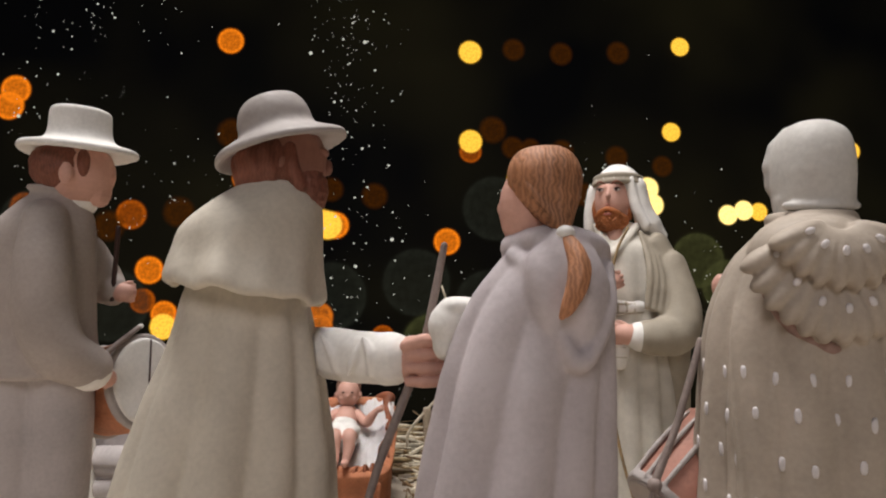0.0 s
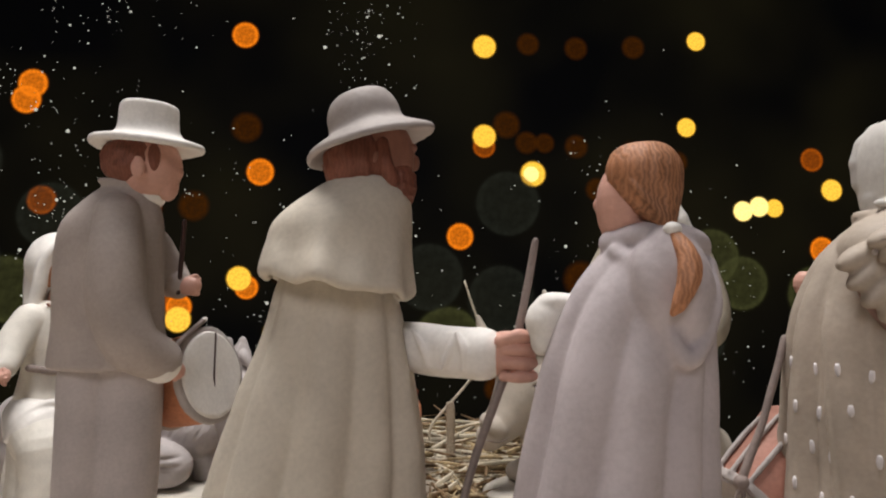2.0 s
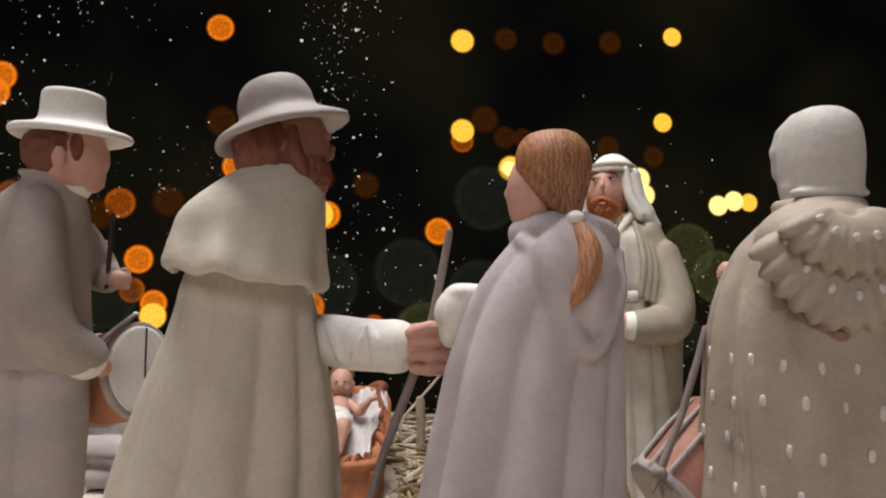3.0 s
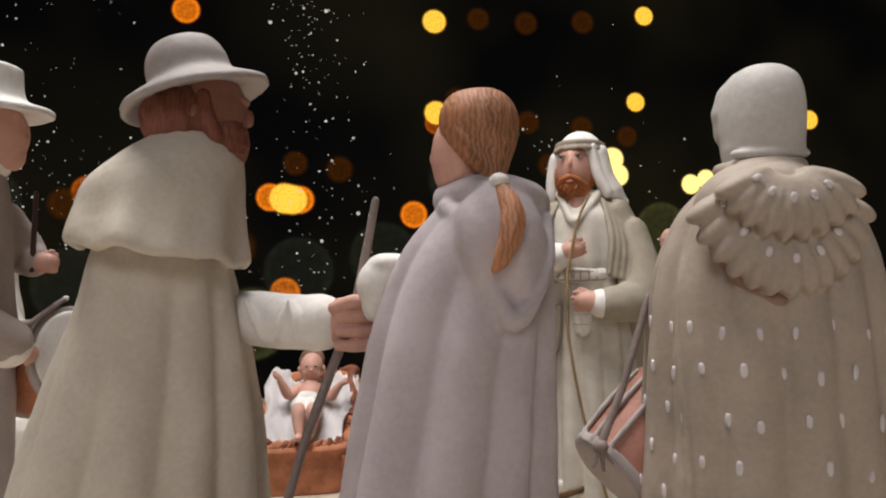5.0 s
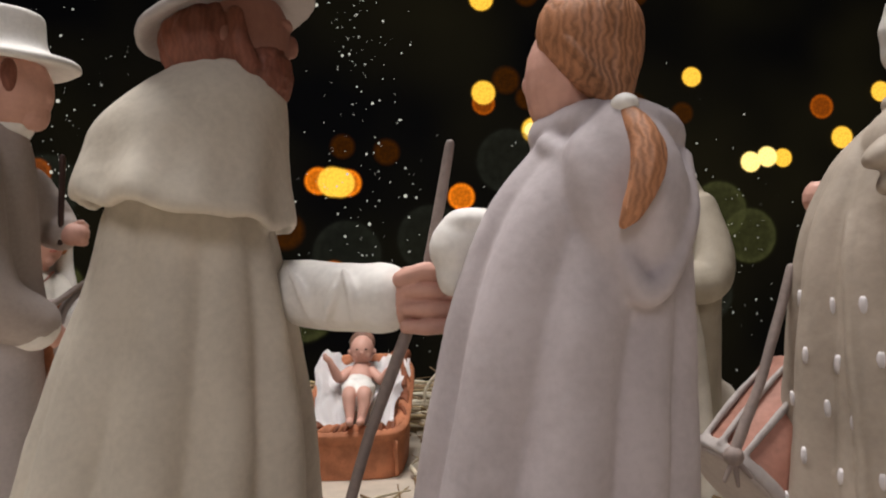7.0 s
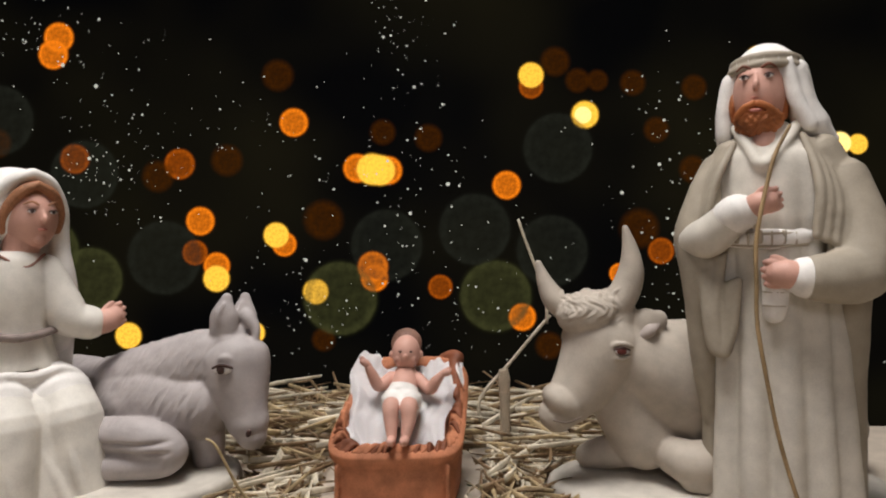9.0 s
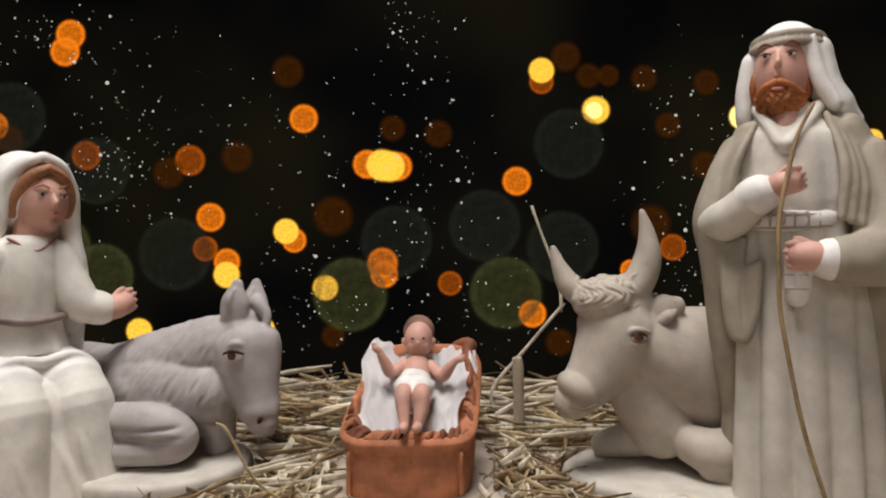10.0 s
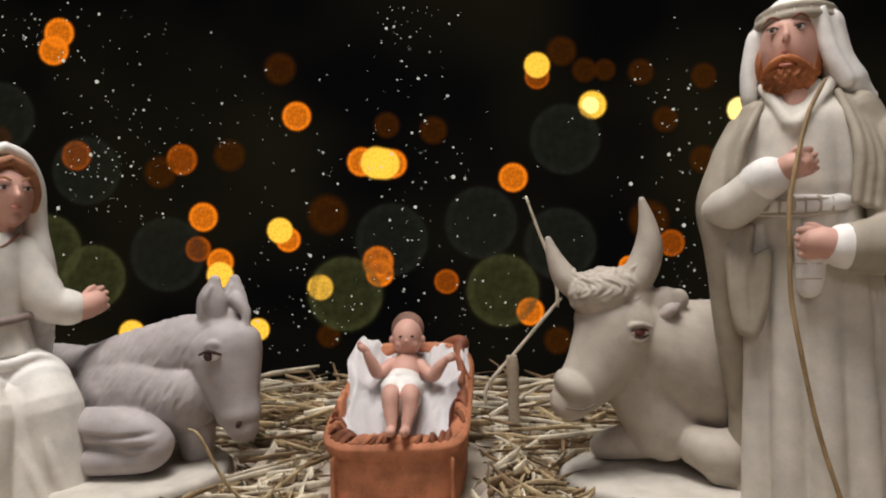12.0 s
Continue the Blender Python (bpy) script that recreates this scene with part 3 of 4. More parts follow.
def cloaked_woman():
    g = Figure()
    g.loft([(1118, 16, 0, 50, 48), (1100, 16, 0, 78, 62), (1075, 14, 0, 104, 76), (1000, -14, 0, 130, 92), (870, -36, 0, 152, 112), (630, -58, 0, 176, 140), (300, -76, 0, 202, 170), (0, -88, 0, 222, 185)],
           MAUVE, n=140, folds=(9, 0.125, 1.1), start=0.10, grow=0.8, extra=(3, 0.04, 1), twist=0.9)
    # hood lying on the back, its folded rim
    g.ball((16, -72, 1022), (74, 50, 108), MAUVE, (0, -8, 0), n=40, dent=lambda d: 1 + 0.05 * math.sin(7 * d.x + 2 * d.z))
    g.tube([(-66, -26, 1086, 16), (-48, -56, 1062, 16), (-24, -84, 1008, 15), (0, -102, 954, 15), (22, -108, 922, 16), (54, -102, 940, 15), (88, -79, 1005, 14), (100, -42, 1068, 14)], MAUVE, n=14)
    g.tube([(-60, 10, 1104, 24), (-20, -44, 1112, 26), (30, -62, 1112, 24), (80, -34, 1102, 24), (100, 10, 1090, 24)], MAUVE, n=14)
    # head and hair with combed strands, band, ponytail
    g.tube([(-8, 8, 1090, 38), (-12, 6, 1140, 40)], SKIN)
    g.ball((-34, 22, 1172), (50, 56, 76), SKIN)
    g.ball((-76, 44, 1174), (9, 10, 13), SKIN, n=10)
    g.loft([(1276, -8, -6, 10, 10), (1273, -8, -7, 34, 32), (1260, -8, -8, 54, 52), (1236, -7, -9, 66, 66), (1208, -6, -12, 64, 68), (1180, -2, -22, 53, 60), (1154, 2, -42, 35, 44), (1126, 7, -68, 15, 22)],
           AUBURN, n=130, folds=(17, 0.022, 0.5), start=0.0, grow=0.5, twist=0.7)
    g.tube([(-60, -24, 1240, 9), (-44, -58, 1196, 9), (-10, -80, 1150, 7), (5, -84, 1126, 5)], AUBURN, n=10)
    g.ball((8, -92, 1122), (18, 15, 13), WHITE, n=16)
    g.tube([(10, -92, 1112, 13), (21, -118, 1082, 17), (18, -132, 1045, 18), (1, -134, 1005, 12), (-9, -132, 990, 5)], AUBURN, n=20)
    for k in range(5):
        a = -14 + 7 * k
        g.tube([(10 + a * 0.5, -100, 1108, 3), (22 + a, -134 + abs(a) * 0.5, 1078, 4), (16 + a, -149 + abs(a) * 0.5, 1042, 4), (-1 + a * 0.4, -145, 1005, 3)], AUBURN, n=8)
    # white sleeve raised in front
    g.tube([(-70, 30, 985, 46), (-128, 40, 978, 40), (-168, 38, 974, 37), (-176, 36, 966, 36)], WHITE, n=26)
    g.ball((-178, 34, 938, ), (26, 28, 30), WHITE, n=18)
    g.ball((-150, 34, 1000), (44, 34, 20), WHITE, n=18)
    return g.finish("woman_figurine", PLACES["woman"], 1.10e-4, "painted clay woman in mauve-grey hooded cloak with auburn ponytail", "figurine", FRONT, rough=2.4, seed=3, fuse=4.2, tall=1.07)


def dotted_lady():
    g = Figure()
    rows = [(1052, 4, 0, 66, 64), (1035, 6, 0, 82, 76), (1005, 8, 0, 118, 96), (950, 8, 0, 158, 116), (830, 4, 0, 190, 138), (560, 8, 0, 214, 164), (250, 10, 0, 236, 186), (0, 10, 0, 250, 200)]
    folds = (14, 0.085, 0.2)
    secs = g.loft(rows, OAT, n=120, folds=folds, start=0.2, grow=0.8)

    def on(th, w, out=0.0):
        """A point of the folded cloak at an angle and a height."""
        j = min(range(len(secs)), key=lambda k: abs(secs[k][0] - w))
        t, (h, u, v, ru, rv) = j / (len(secs) - 1), secs[j]
        ph = folds[0] * th + folds[2] + 0.9 * math.sin(2 * th + 3 * t)
        q = 1 + folds[1] * max(0.0, (t - 0.2) / 0.8) ** 0.8 * (abs(math.sin(ph / 2)) ** 0.8 * 2 - 1.2)
        return Vector((u + (ru * q + out) * math.cos(th), (rv * q + out) * math.sin(th), w))

    # quilted collar: two tiers of puffed lobes that lie round the back of the neck like bibs
    g.tube([(-62, 20, 1046, 13), (-46, -46, 1044, 14), (0, -70, 1042, 15), (46, -46, 1044, 14), (64, 20, 1046, 13)], OAT, n=16)
    g.ball((-14, -44, 978), (112, 96, 78), OAT, n=36)
    g.ball((-14, -92, 1000), (58, 50, 44), OAT, n=30)
    for count, across, drop, long, wide, deep, proud in ((13, 112, 150, 48, 19, 26, 4), (10, 72, 66, 50, 17, 26, 28)):
        for i in range(count):
            phi = (i / (count - 1) * 2 - 1) * 1.15
            x, z = across * math.sin(phi), 1034 - drop * math.cos(phi)
            y = -(118 + (1030 - z) * 0.12) * math.sqrt(max(0.05, 1 - (x / 185) ** 2)) - proud
            g.ball((-18 + x, y, z), (wide, deep, long), OAT, (-10, -math.degrees(phi), 0), n=22)
            for along in ((0.35,) if i % 2 else (0.5, -0.25)):
                g.ball((-18 + x + math.sin(phi) * long * along, y - deep * 0.93 + 6 * along, z - math.cos(phi) * long * along), (5.6, 2.8, 8.5), DOT, (0, -math.degrees(phi), 0), n=12)
    g.tube([(-18 + 118 * math.sin(p), -124 * math.sqrt(1 - (0.62 * math.sin(p)) ** 2), 1030 - 196 * math.cos(p), 13) for p in (-1.25, -0.8, -0.4, 0.0, 0.4, 0.8, 1.25)], RUST, n=12)
    rq = random.Random(21)
    for j in range(11):
        for i in range(11):
            th = -math.pi + (i + 0.5 * (j % 2) + 0.3 + rq.uniform(-0.1, 0.1)) / 11 * math.pi
            g.ball(on(th, 790 - 66 * j + rq.uniform(-8, 8), 0.5), (5.6, 2.4, 12 + rq.uniform(-2, 2)), DOT, (0, 0, math.degrees(th) + 90), n=12)
    # long seam of the cloak's edge
    g.tube([(*on(-2.75, 930, -8), 4), (*on(-2.6, 840, 0), 6), (*on(-2.45, 600, 2), 7), (*on(-2.35, 300, 2), 7), (*on(-2.3, 20, 2), 7)], OAT, n=12)
    # close white cap with a stitched rim
    g.tube([(0, 0, 1040, 58), (0, 0, 1080, 62)], CAP, n=26)
    g.loft([(1221, 8, 6, 8, 8), (1219, 8, 6, 26, 28), (1211, 8, 6, 45, 50), (1194, 8, 6, 59, 68), (1168, 7, 6, 67, 78), (1130, 6, 6, 70, 82), (1095, 6, 4, 68, 78), (1066, 6, 2, 65, 72), (1056, 6, 2, 58, 62)],
           CAP, n=56, extra=(5, 0.012, 0.6))
    g.tube([(6 + 67 * math.sin(a), 34, 1138 - 80 * math.cos(a), 8 + 2.5 * (k % 2)) for k, a in enumerate(0.5 + 5.28 * k / 22 for k in range(23))], CAP, n=12, steps=3)
    g.tube([(-60, -42, 1066, 7), (0, -68, 1062, 8), (60, -42, 1066, 7)], CAP, n=10)
    g.ball((-130, 90, 930), (20, 22, 26), SKIN, n=14)
    # her drum on the side, with cords and a knotted stick
    e = Vector((-0.62, -0.30, -0.55)).normalized()
    c = Vector((-210, 80, 560))
    for a, b, r0, r1, m in ((-120, 62, 86, 80, DUSTY), (50, 68, 86, 84, HATGREY), (64, 72, 78, 76, TAUPE)):
        g.tube([(*(c + e * a), r0), (*(c + e * b), r1)], m, n=36, steps=2, cap=False)
    up = Vector((-0.5, -0.3, 0.75)).normalized()
    for k in (-0.35, 0.15, 0.7):
        q = (up + Vector((0.6, -0.6, 0)) * k).normalized() * 88
        g.tube([(*(c + e * 60 + q * 0.98), 5), (*(c + e * -20 + q * 1.01), 6), (*(c + e * -110 + q * 1.0), 4)], HATGREY, n=8)
    g.tube([(-186, 40, 830, 7), (-232, 10, 705, 7), (-284, -16, 590, 8)], WOOD, n=10)
    g.ball((-285, -18, 585), (14, 14, 14), WOOD, n=12)
    for dx, dz in ((-14, -28), (4, -34), (20, -22)):
        g.tube([(-285, -20, 582, 5), (-285 + dx, -26, 582 + dz, 3)], WOOD, n=8, steps=2)
    return g.finish("lady_figurine", PLACES["lady"], 1.262e-4, "painted clay woman in oat cloak with white dots and white cap", "figurine", FRONT, rough=2.0, seed=4, fuse=3.3, turn=-12, tall=1.05)


caped_shepherd()
hatted_drummer()
cloaked_woman()
dotted_lady()


# ---- round the manger ----
def bearded_man():
    g = Figure()
    # robe, then the cloak over shoulders and back
    g.loft([(776, 0, 0, 40, 36), (752, 2, 0, 56, 46), (728, 8, 0, 78, 60), (696, 14, 0, 98, 76), (600, 18, 0, 112, 84), (540, 20, 0, 104, 80), (400, 26, 0, 112, 86), (200, 32, 0, 122, 96), (0, 38, 0, 132, 106)],
           ROBE, n=110, folds=(11, 0.11, 0.3), start=0.3)
    for s in (-1, 1):
        g.tube([(18 + s * 76, 10, 716, 36), (22 + s * 104, 8, 640, 36), (24 + s * 116, 4, 540, 38), (26 + s * 112, 14, 420, 36), (28 + s * 108, 22, 250, 32), (30 + s * 112, 26, 90, 30), (30 + s * 108, 28, 6, 30)], SAND, n=30, flat=1.5)
    g.loft([(740, 10, 40, 70, 40), (700, 16, 40, 120, 56), (560, 20, 46, 150, 70), (300, 28, 50, 140, 76), (0, 32, 50, 138, 80)], SAND, n=64, folds=(9, 0.06, 1.3), start=0.2)
    # wrapped neckline and shoulder folds
    g.tube([(-46, -22, 766, 11), (-26, -54, 730, 11), (2, -76, 690, 13), (34, -56, 728, 11), (56, -22, 766, 11)], ROBE, n=14)
    for k in range(5):
        g.tube([(-50 - 11 * k, -40 + 5 * k, 736 - 7 * k, 7), (-74 - 10 * k, -72 + 8 * k, 672 - 9 * k, 9), (-92 - 7 * k, -82 + 6 * k, 604 - 8 * k, 8)], SAND, n=12)
    for k in range(7):
        g.tube([(64 + 13 * k, -36 + 4 * k, 744 - 9 * k, 7), (92 + 13 * k, -78 + 7 * k, 650 - 10 * k, 9), (86 + 14 * k, -92 + 4 * k, 560 - 6 * k, 8)], SAND, n=12)
    # arm with the hand on the breast
    g.tube([(-80, -6, 690, 36), (-102, -30, 620, 40), (-114, -40, 560, 43), (-108, -44, 490, 36), (-104, -34, 390, 30), (-98, -22, 290, 24), (-94, -8, 200, 14)], SAND, n=28)
    g.tube([(-112, -52, 552, 38), (-84, -84, 562, 38), (-40, -106, 600, 32)], ROBE, n=28)
    g.tube([(-46, -104, 596, 35), (-36, -108, 602, 35)], WHITE, n=24)
    g.hand((-4, -116, 616), 40, (0.9, -0.1, 0.3), SKIN, 0.15, (0.3, 0.2, -0.9))
    # looped sash under the elbow
    for k in range(3):
        g.tube([(-100 + 17 * k, -62, 530 - 4 * k, 10), (-92 + 8 * k, -84, 430 - 6 * k, 11), (-78 + 7 * k, -88, 350 - 4 * k, 11), (-58 + 6 * k, -86, 372 + 10 * k, 10), (-52 + 7 * k, -80, 470 + 4 * k, 9)], SAND, n=12)
    # plaid belt with its hanging end
    g.tube([(-74, -44, 560, 17), (-30, -70, 556, 18), (20, -78, 556, 19), (80, -52, 562, 18)], WHITE, n=16)
    for k in range(7):
        g.ball((-58 + 19 * k, -80 - 17 * math.sin(math.pi * k / 6), 557 + 2 * (k % 2)), (2.5 + 3 * (k % 2), 4, 15), PLAID, n=10)
    for h in (546, 568):
        g.tube([(-66, -58, h, 2.4), (-26, -86, h - 3, 2.4), (22, -95, h - 3, 2.4), (74, -68, h, 2.4)], PLAID, n=6)
    g.tube([(20, -100, 500, 20), (24, -100, 450, 22), (22, -98, 425, 20)], WHITE, n=14)
    for k in range(3):
        g.ball((22, -112, 486 - 24 * k), (20, 10, 2.5), PLAID, n=10)
    # arm with the reed
    g.tube([(128, -6, 660, 44), (152, -30, 560, 52), (150, -60, 502, 52), (116, -92, 490, 46), (90, -106, 488, 41)], SAND, n=28)
    g.tube([(92, -104, 488, 37), (72, -112, 489, 36)], WHITE, n=26)
    g.hand((46, -122, 494), 46, (-0.98, -0.05, 0.05), SKIN, 0.25)
    g.tube([(44, -112, 752, 3), (20, -128, 690, 3.4), (-2, -148, 570, 3.6), (-4, -152, 480, 3.6), (2, -150, 380, 3.6), (30, -142, 220, 3.6), (72, -132, 70, 3.6), (88, -132, 4, 3.6)], TWIG, n=8)
    # head: face, beard, veil and striped band
    g.tube([(0, -6, 726, 38), (-4, -6, 790, 36)], SKIN)
    g.ball((-6, -12, 830), (48, 56, 74), SKIN, n=72)
    face(g, (-10, -12, 846), (50, 56, 70), beard=REDHAIR)
    g.ball((-8, -30, 778), (42, 43, 37), BEARD, n=80, dent=lambda d: 1 + 0.10 * noise.noise(d * 9) + 0.05 * math.sin(19 * d.x) * math.cos(17 * d.z))
    for s in (-1, 1):
        g.tube([(-10 + s * 4, -72, 804, 6), (-10 + s * 20, -68, 797, 6), (-10 + s * 32, -56, 784, 6)], BEARD, n=10)
        g.ball((-8 + s * 44, -14, 808), (8, 20, 30), BEARD, n=16)
    g.ball((-10, -73, 791), (11, 4, 3.5), LIP, n=10)
    g.ball((2, 18, 862), (63, 64, 72), WHITE, n=48)
    g.ball((2, -38, 734), (22, 24, 34), SKIN, n=40)
    g.tube([(-56, 10, 860, 22), (-66, 10, 800, 21), (-70, 6, 752, 17), (-78, 2, 730, 6)], WHITE, n=18, flat=1.5)
    g.tube([(52, 0, 870, 24), (63, 6, 806, 27), (86, 16, 764, 28), (112, 22, 742, 13)], WHITE, n=22, flat=1.4)
    g.tube([(40, -36, 880, 12), (54, -34, 810, 14), (76, -30, 762, 14)], WHITE, n=14)
    for h, r in ((874, -4), (890, -8)):
        ring = [(2 + (66 + r) * math.cos(a), 10 + (68 + r) * math.sin(a), h + 6 * math.sin(a) * -0.6, 8.5) for a in (2 * math.pi * k / 18 for k in range(19))]
        g.tube(ring, SAND, n=12, steps=2, cap=False)
    for k in range(9):
        a = -math.pi + math.pi * k / 8
        g.tube([(2 + 70 * math.cos(a), 10 + 72 * math.sin(a), 870, 2), (2 + 63 * math.cos(a), 10 + 65 * math.sin(a), 898, 2)], WHITE, n=6, steps=2)
    return g.finish("bearded_man_figurine", PLACES["man"], 1.902e-4 * STAGE, "painted clay bearded man in ivory robe, white veil, holding a reed", "figurine", FRONT, rough=1.6, seed=5, fuse=3.0, turn=-30)


def seated_woman():
    g = Figure()
    g.loft([(225, 2, -10, 92, 66), (190, 2, -36, 102, 80), (110, 2, -52, 106, 84), (40, 2, -60, 112, 90), (0, 2, -64, 118, 94)], MILK, n=90, folds=(10, 0.05, 0.6), start=0.2)
    for u in (-50, 54):
        g.tube([(u * 0.7, 10, 215, 60), (u, -50, 194, 60), (u * 1.05, -92, 166, 57)], MILK, n=28)
        g.tube([(u * 1.05, -94, 166, 57), (u * 1.1, -106, 112, 53), (u * 1.16, -110, 50, 55), (u * 1.2, -112, 4, 60)], MILK, n=28)
        g.tube([(u - 20, -140, 150, 5), (u - 16, -152, 100, 9), (u - 4, -158, 44, 11), (u + 8, -162, 4, 13)], MILK, n=14)
    g.tube([(-14, -120, 150, 6), (4, -134, 96, 10), (24, -146, 40, 12), (34, -150, 4, 14)], MILK, n=14)
    # white apron folded over the lap
    for u in (-50, 54):
        g.tube([(u * 0.7, 6, 222, 58), (u, -30, 208, 60), (u, -52, 200, 61)], WHITE, n=28)
    g.ball((2, -34, 214), (60, 44, 42), WHITE, n=30)
    g.tube([(-110, -44, 186, 6), (-94, -62, 230, 9), (-50, -72, 258, 10), (2, -70, 252, 10), (54, -72, 258, 10), (96, -62, 228, 9), (114, -40, 184, 6)], WHITE, n=14)
    g.loft([(482, 0, 0, 38, 36), (462, -4, 0, 60, 50), (410, -6, 0, 72, 56), (335, -4, 0, 62, 52), (262, 0, 4, 76, 62)], MILK, n=64, folds=(9, 0.04, 0))
    g.tube([(-68, -34, 334, 8), (-10, -58, 324, 8), (52, -36, 330, 8), (62, 0, 332, 8)], WOOD, n=8, flat=1.4)
    g.tube([(-40, -38, 474, 3), (0, -50, 452, 3), (38, -36, 476, 3)], DARKSKIN, n=8)
    # near arm reaching out
    g.tube([(46, -6, 440, 38), (66, -20, 388, 40), (84, -34, 352, 38), (112, -44, 340, 31)], MILK, n=26)
    g.tube([(104, -42, 342, 34), (114, -45, 339, 34)], MILK, n=24)
    g.hand((142, -54, 340), 44, (0.85, 0, 0.35), SKIN, 0.1, (0.3, 0, -0.9))
    g.tube([(-60, -10, 440, 36), (-98, -16, 384, 36), (-124, -44, 344, 28)], MILK, n=24)
    g.hand((-134, -62, 330), 28, (-0.2, -0.8, -0.3), SKIN, 0.2)
    # head, hair, veil over head and back
    g.tube([(6, -4, 460, 30), (12, -8, 510, 32)], SKIN)
    g.ball((22, -14, 546), (46, 48, 62), SKIN, n=72)
    face(g, (26, -16, 548), (44, 48, 60))
    g.ball((20, 0, 570), (52, 52, 56), AUBURN, n=44, dent=lambda d: 1 + 0.02 * math.sin(20 * d.x))
    for s in (-1, 1):
        g.tube([(22, -50, 606, 8), (22 + s * 28, -46, 590, 10), (22 + s * 46, -28, 555, 10), (22 + s * 48, -14, 520, 8)], AUBURN, n=12)
    g.ball((10, 22, 566), (70, 66, 76), WHITE, n=36)
    g.tube([(18, -40, 628, 10), (50, -34, 612, 12), (74, -16, 570, 14), (78, -4, 520, 18), (80, -2, 480, 19), (86, 0, 430, 24), (92, 10, 380, 26), (90, 30, 300, 22)], WHITE, n=18)
    g.tube([(18, -40, 628, 10), (-16, -34, 610, 12), (-40, -16, 570, 14), (-46, -8, 510, 16), (-52, 0, 470, 14)], WHITE, n=16)
    g.loft([(600, 8, 40, 56, 44), (520, 14, 44, 66, 44), (440, 36, 46, 82, 42), (360, 54, 54, 78, 40), (240, 52, 70, 80, 38), (120, 40, 84, 88, 36), (0, 34, 90, 92, 36)], WHITE, n=56, folds=(7, 0.05, 0))
    return g.finish("seated_woman_figurine", PLACES["mother"], 2.1e-4 * STAGE, "painted clay seated woman in white robe and veil, reaching out", "figurine", FRONT, rough=1.4, seed=6, fuse=2.8, turn=54)


def slab(g, c, a, b, h, mat):
    g.loft([(h, c[0], c[1], a * 0.93, b * 0.93), (h * 0.85, c[0], c[1], a * 0.985, b * 0.985), (h * 0.5, c[0], c[1], a, b), (h * 0.1, c[0], c[1], a * 0.985, b * 0.985), (0, c[0], c[1], a * 0.97, b * 0.97)],
           mat, n=64, extra=(3, 0.02, 0.5))


def lying_donkey():
    g = Figure()
    slab(g, (-46, -30), 150, 140, 40, IVORY)
    g.tube([(-440, 150, 140, 66), (-350, 128, 146, 76), (-260, 104, 150, 76), (-180, 80, 150, 70)], GREY, n=36)
    g.tube([(-440, 150, 64, 62), (-300, 118, 66, 66), (-160, 70, 68, 66)], GREY, n=32)
    g.tube([(-190, 90, 150, 56), (-130, 50, 150, 76), (-40, 20, 158, 82), (20, 0, 156, 66)], GREY, n=40)
    g.tube([(-190, 56, 164, 62), (-130, 44, 178, 66), (-70, 26, 196, 68), (0, 12, 218, 66), (48, 4, 242, 56), (78, -4, 260, 38)], GREY, n=36, flat=0.85)
    g.tube([(84, 0, 276, 34), (90, -6, 248, 62), (98, -14, 205, 60), (114, -24, 150, 43), (124, -30, 122, 37), (128, -32, 108, 29)], GREY, n=36, flat=0.8)
    for u, v, lean in ((76, -14, 0), (100, 12, 12)):
        g.tube([(u - 4, v, 266, 24), (u - 2 + lean * 0.3, v - 4, 318, 25), (u + 2 + lean * 0.2, v - 2, 350, 11)], GREY, n=18, flat=0.5)
        g.tube([(u - 6, v - 11, 292, 4), (u - 9 + lean * 0.3, v - 17, 322, 6), (u - 1, v - 12, 342, 3)], GREY, n=10)
    g.tube([(96, 26, 330, 10), (110, 0, 318, 14), (128, -8, 296, 10), (132, -14, 270, 6)], GREY, n=12)
    eye(g, (88, -64, 230), 17)
    g.tube([(70, -50, 238, 4), (88, -58, 250, 6), (108, -52, 244, 4)], GREY, n=8)
    g.ball((132, -63, 118), (5, 4, 8), DARK, (0, 20, 0), n=10)
    # folded forelegs
    g.tube([(-110, -70, 120, 30), (-40, -84, 116, 34), (0, -82, 96, 32), (-8, -84, 76, 27), (-60, -86, 70, 25), (-120, -80, 66, 24)], GREY, n=24)
    g.tube([(24, 14, 116, 42), (34, 12, 76, 32), (34, 12, 50, 28)], GREY, n=22)
    g.tube([(-130, -60, 92, 26), (-70, -78, 92, 24), (-16, -82, 92, 20)], GREY, n=18)

    def fur(q):
        # combed coat on the neck and back
        if q.x < 24 and q.y < -70 and q.z < 140:
            return -5.0 * sum(math.exp(-((q.z - z - 0.06 * q.x) / 4.5) ** 2) for z in (116, 97)) * min(1.0, max(0.0, (20 - q.x) / 25))
        if q.z < 110 or q.x > 74:
            return 0.0
        across, along = 0.9 * q.x - 0.45 * q.z, 0.45 * q.x + 0.9 * q.z
        k = min(1.0, (q.z - 110) / 40, (74 - q.x) / 30)
        return k * (1.5 * noise.noise(Vector((across * 0.12, along * 0.03, q.y * 0.03))) + 1.5 * noise.noise(Vector((across * 0.24, along * 0.05, 5))))

    return g.finish("donkey_figurine", PLACES["donkey"], 2.31e-4 * STAGE, "grey painted clay donkey lying on a white oval base", "figurine", FRONT, rough=1.8, seed=7, fuse=2.5, carve=fur)


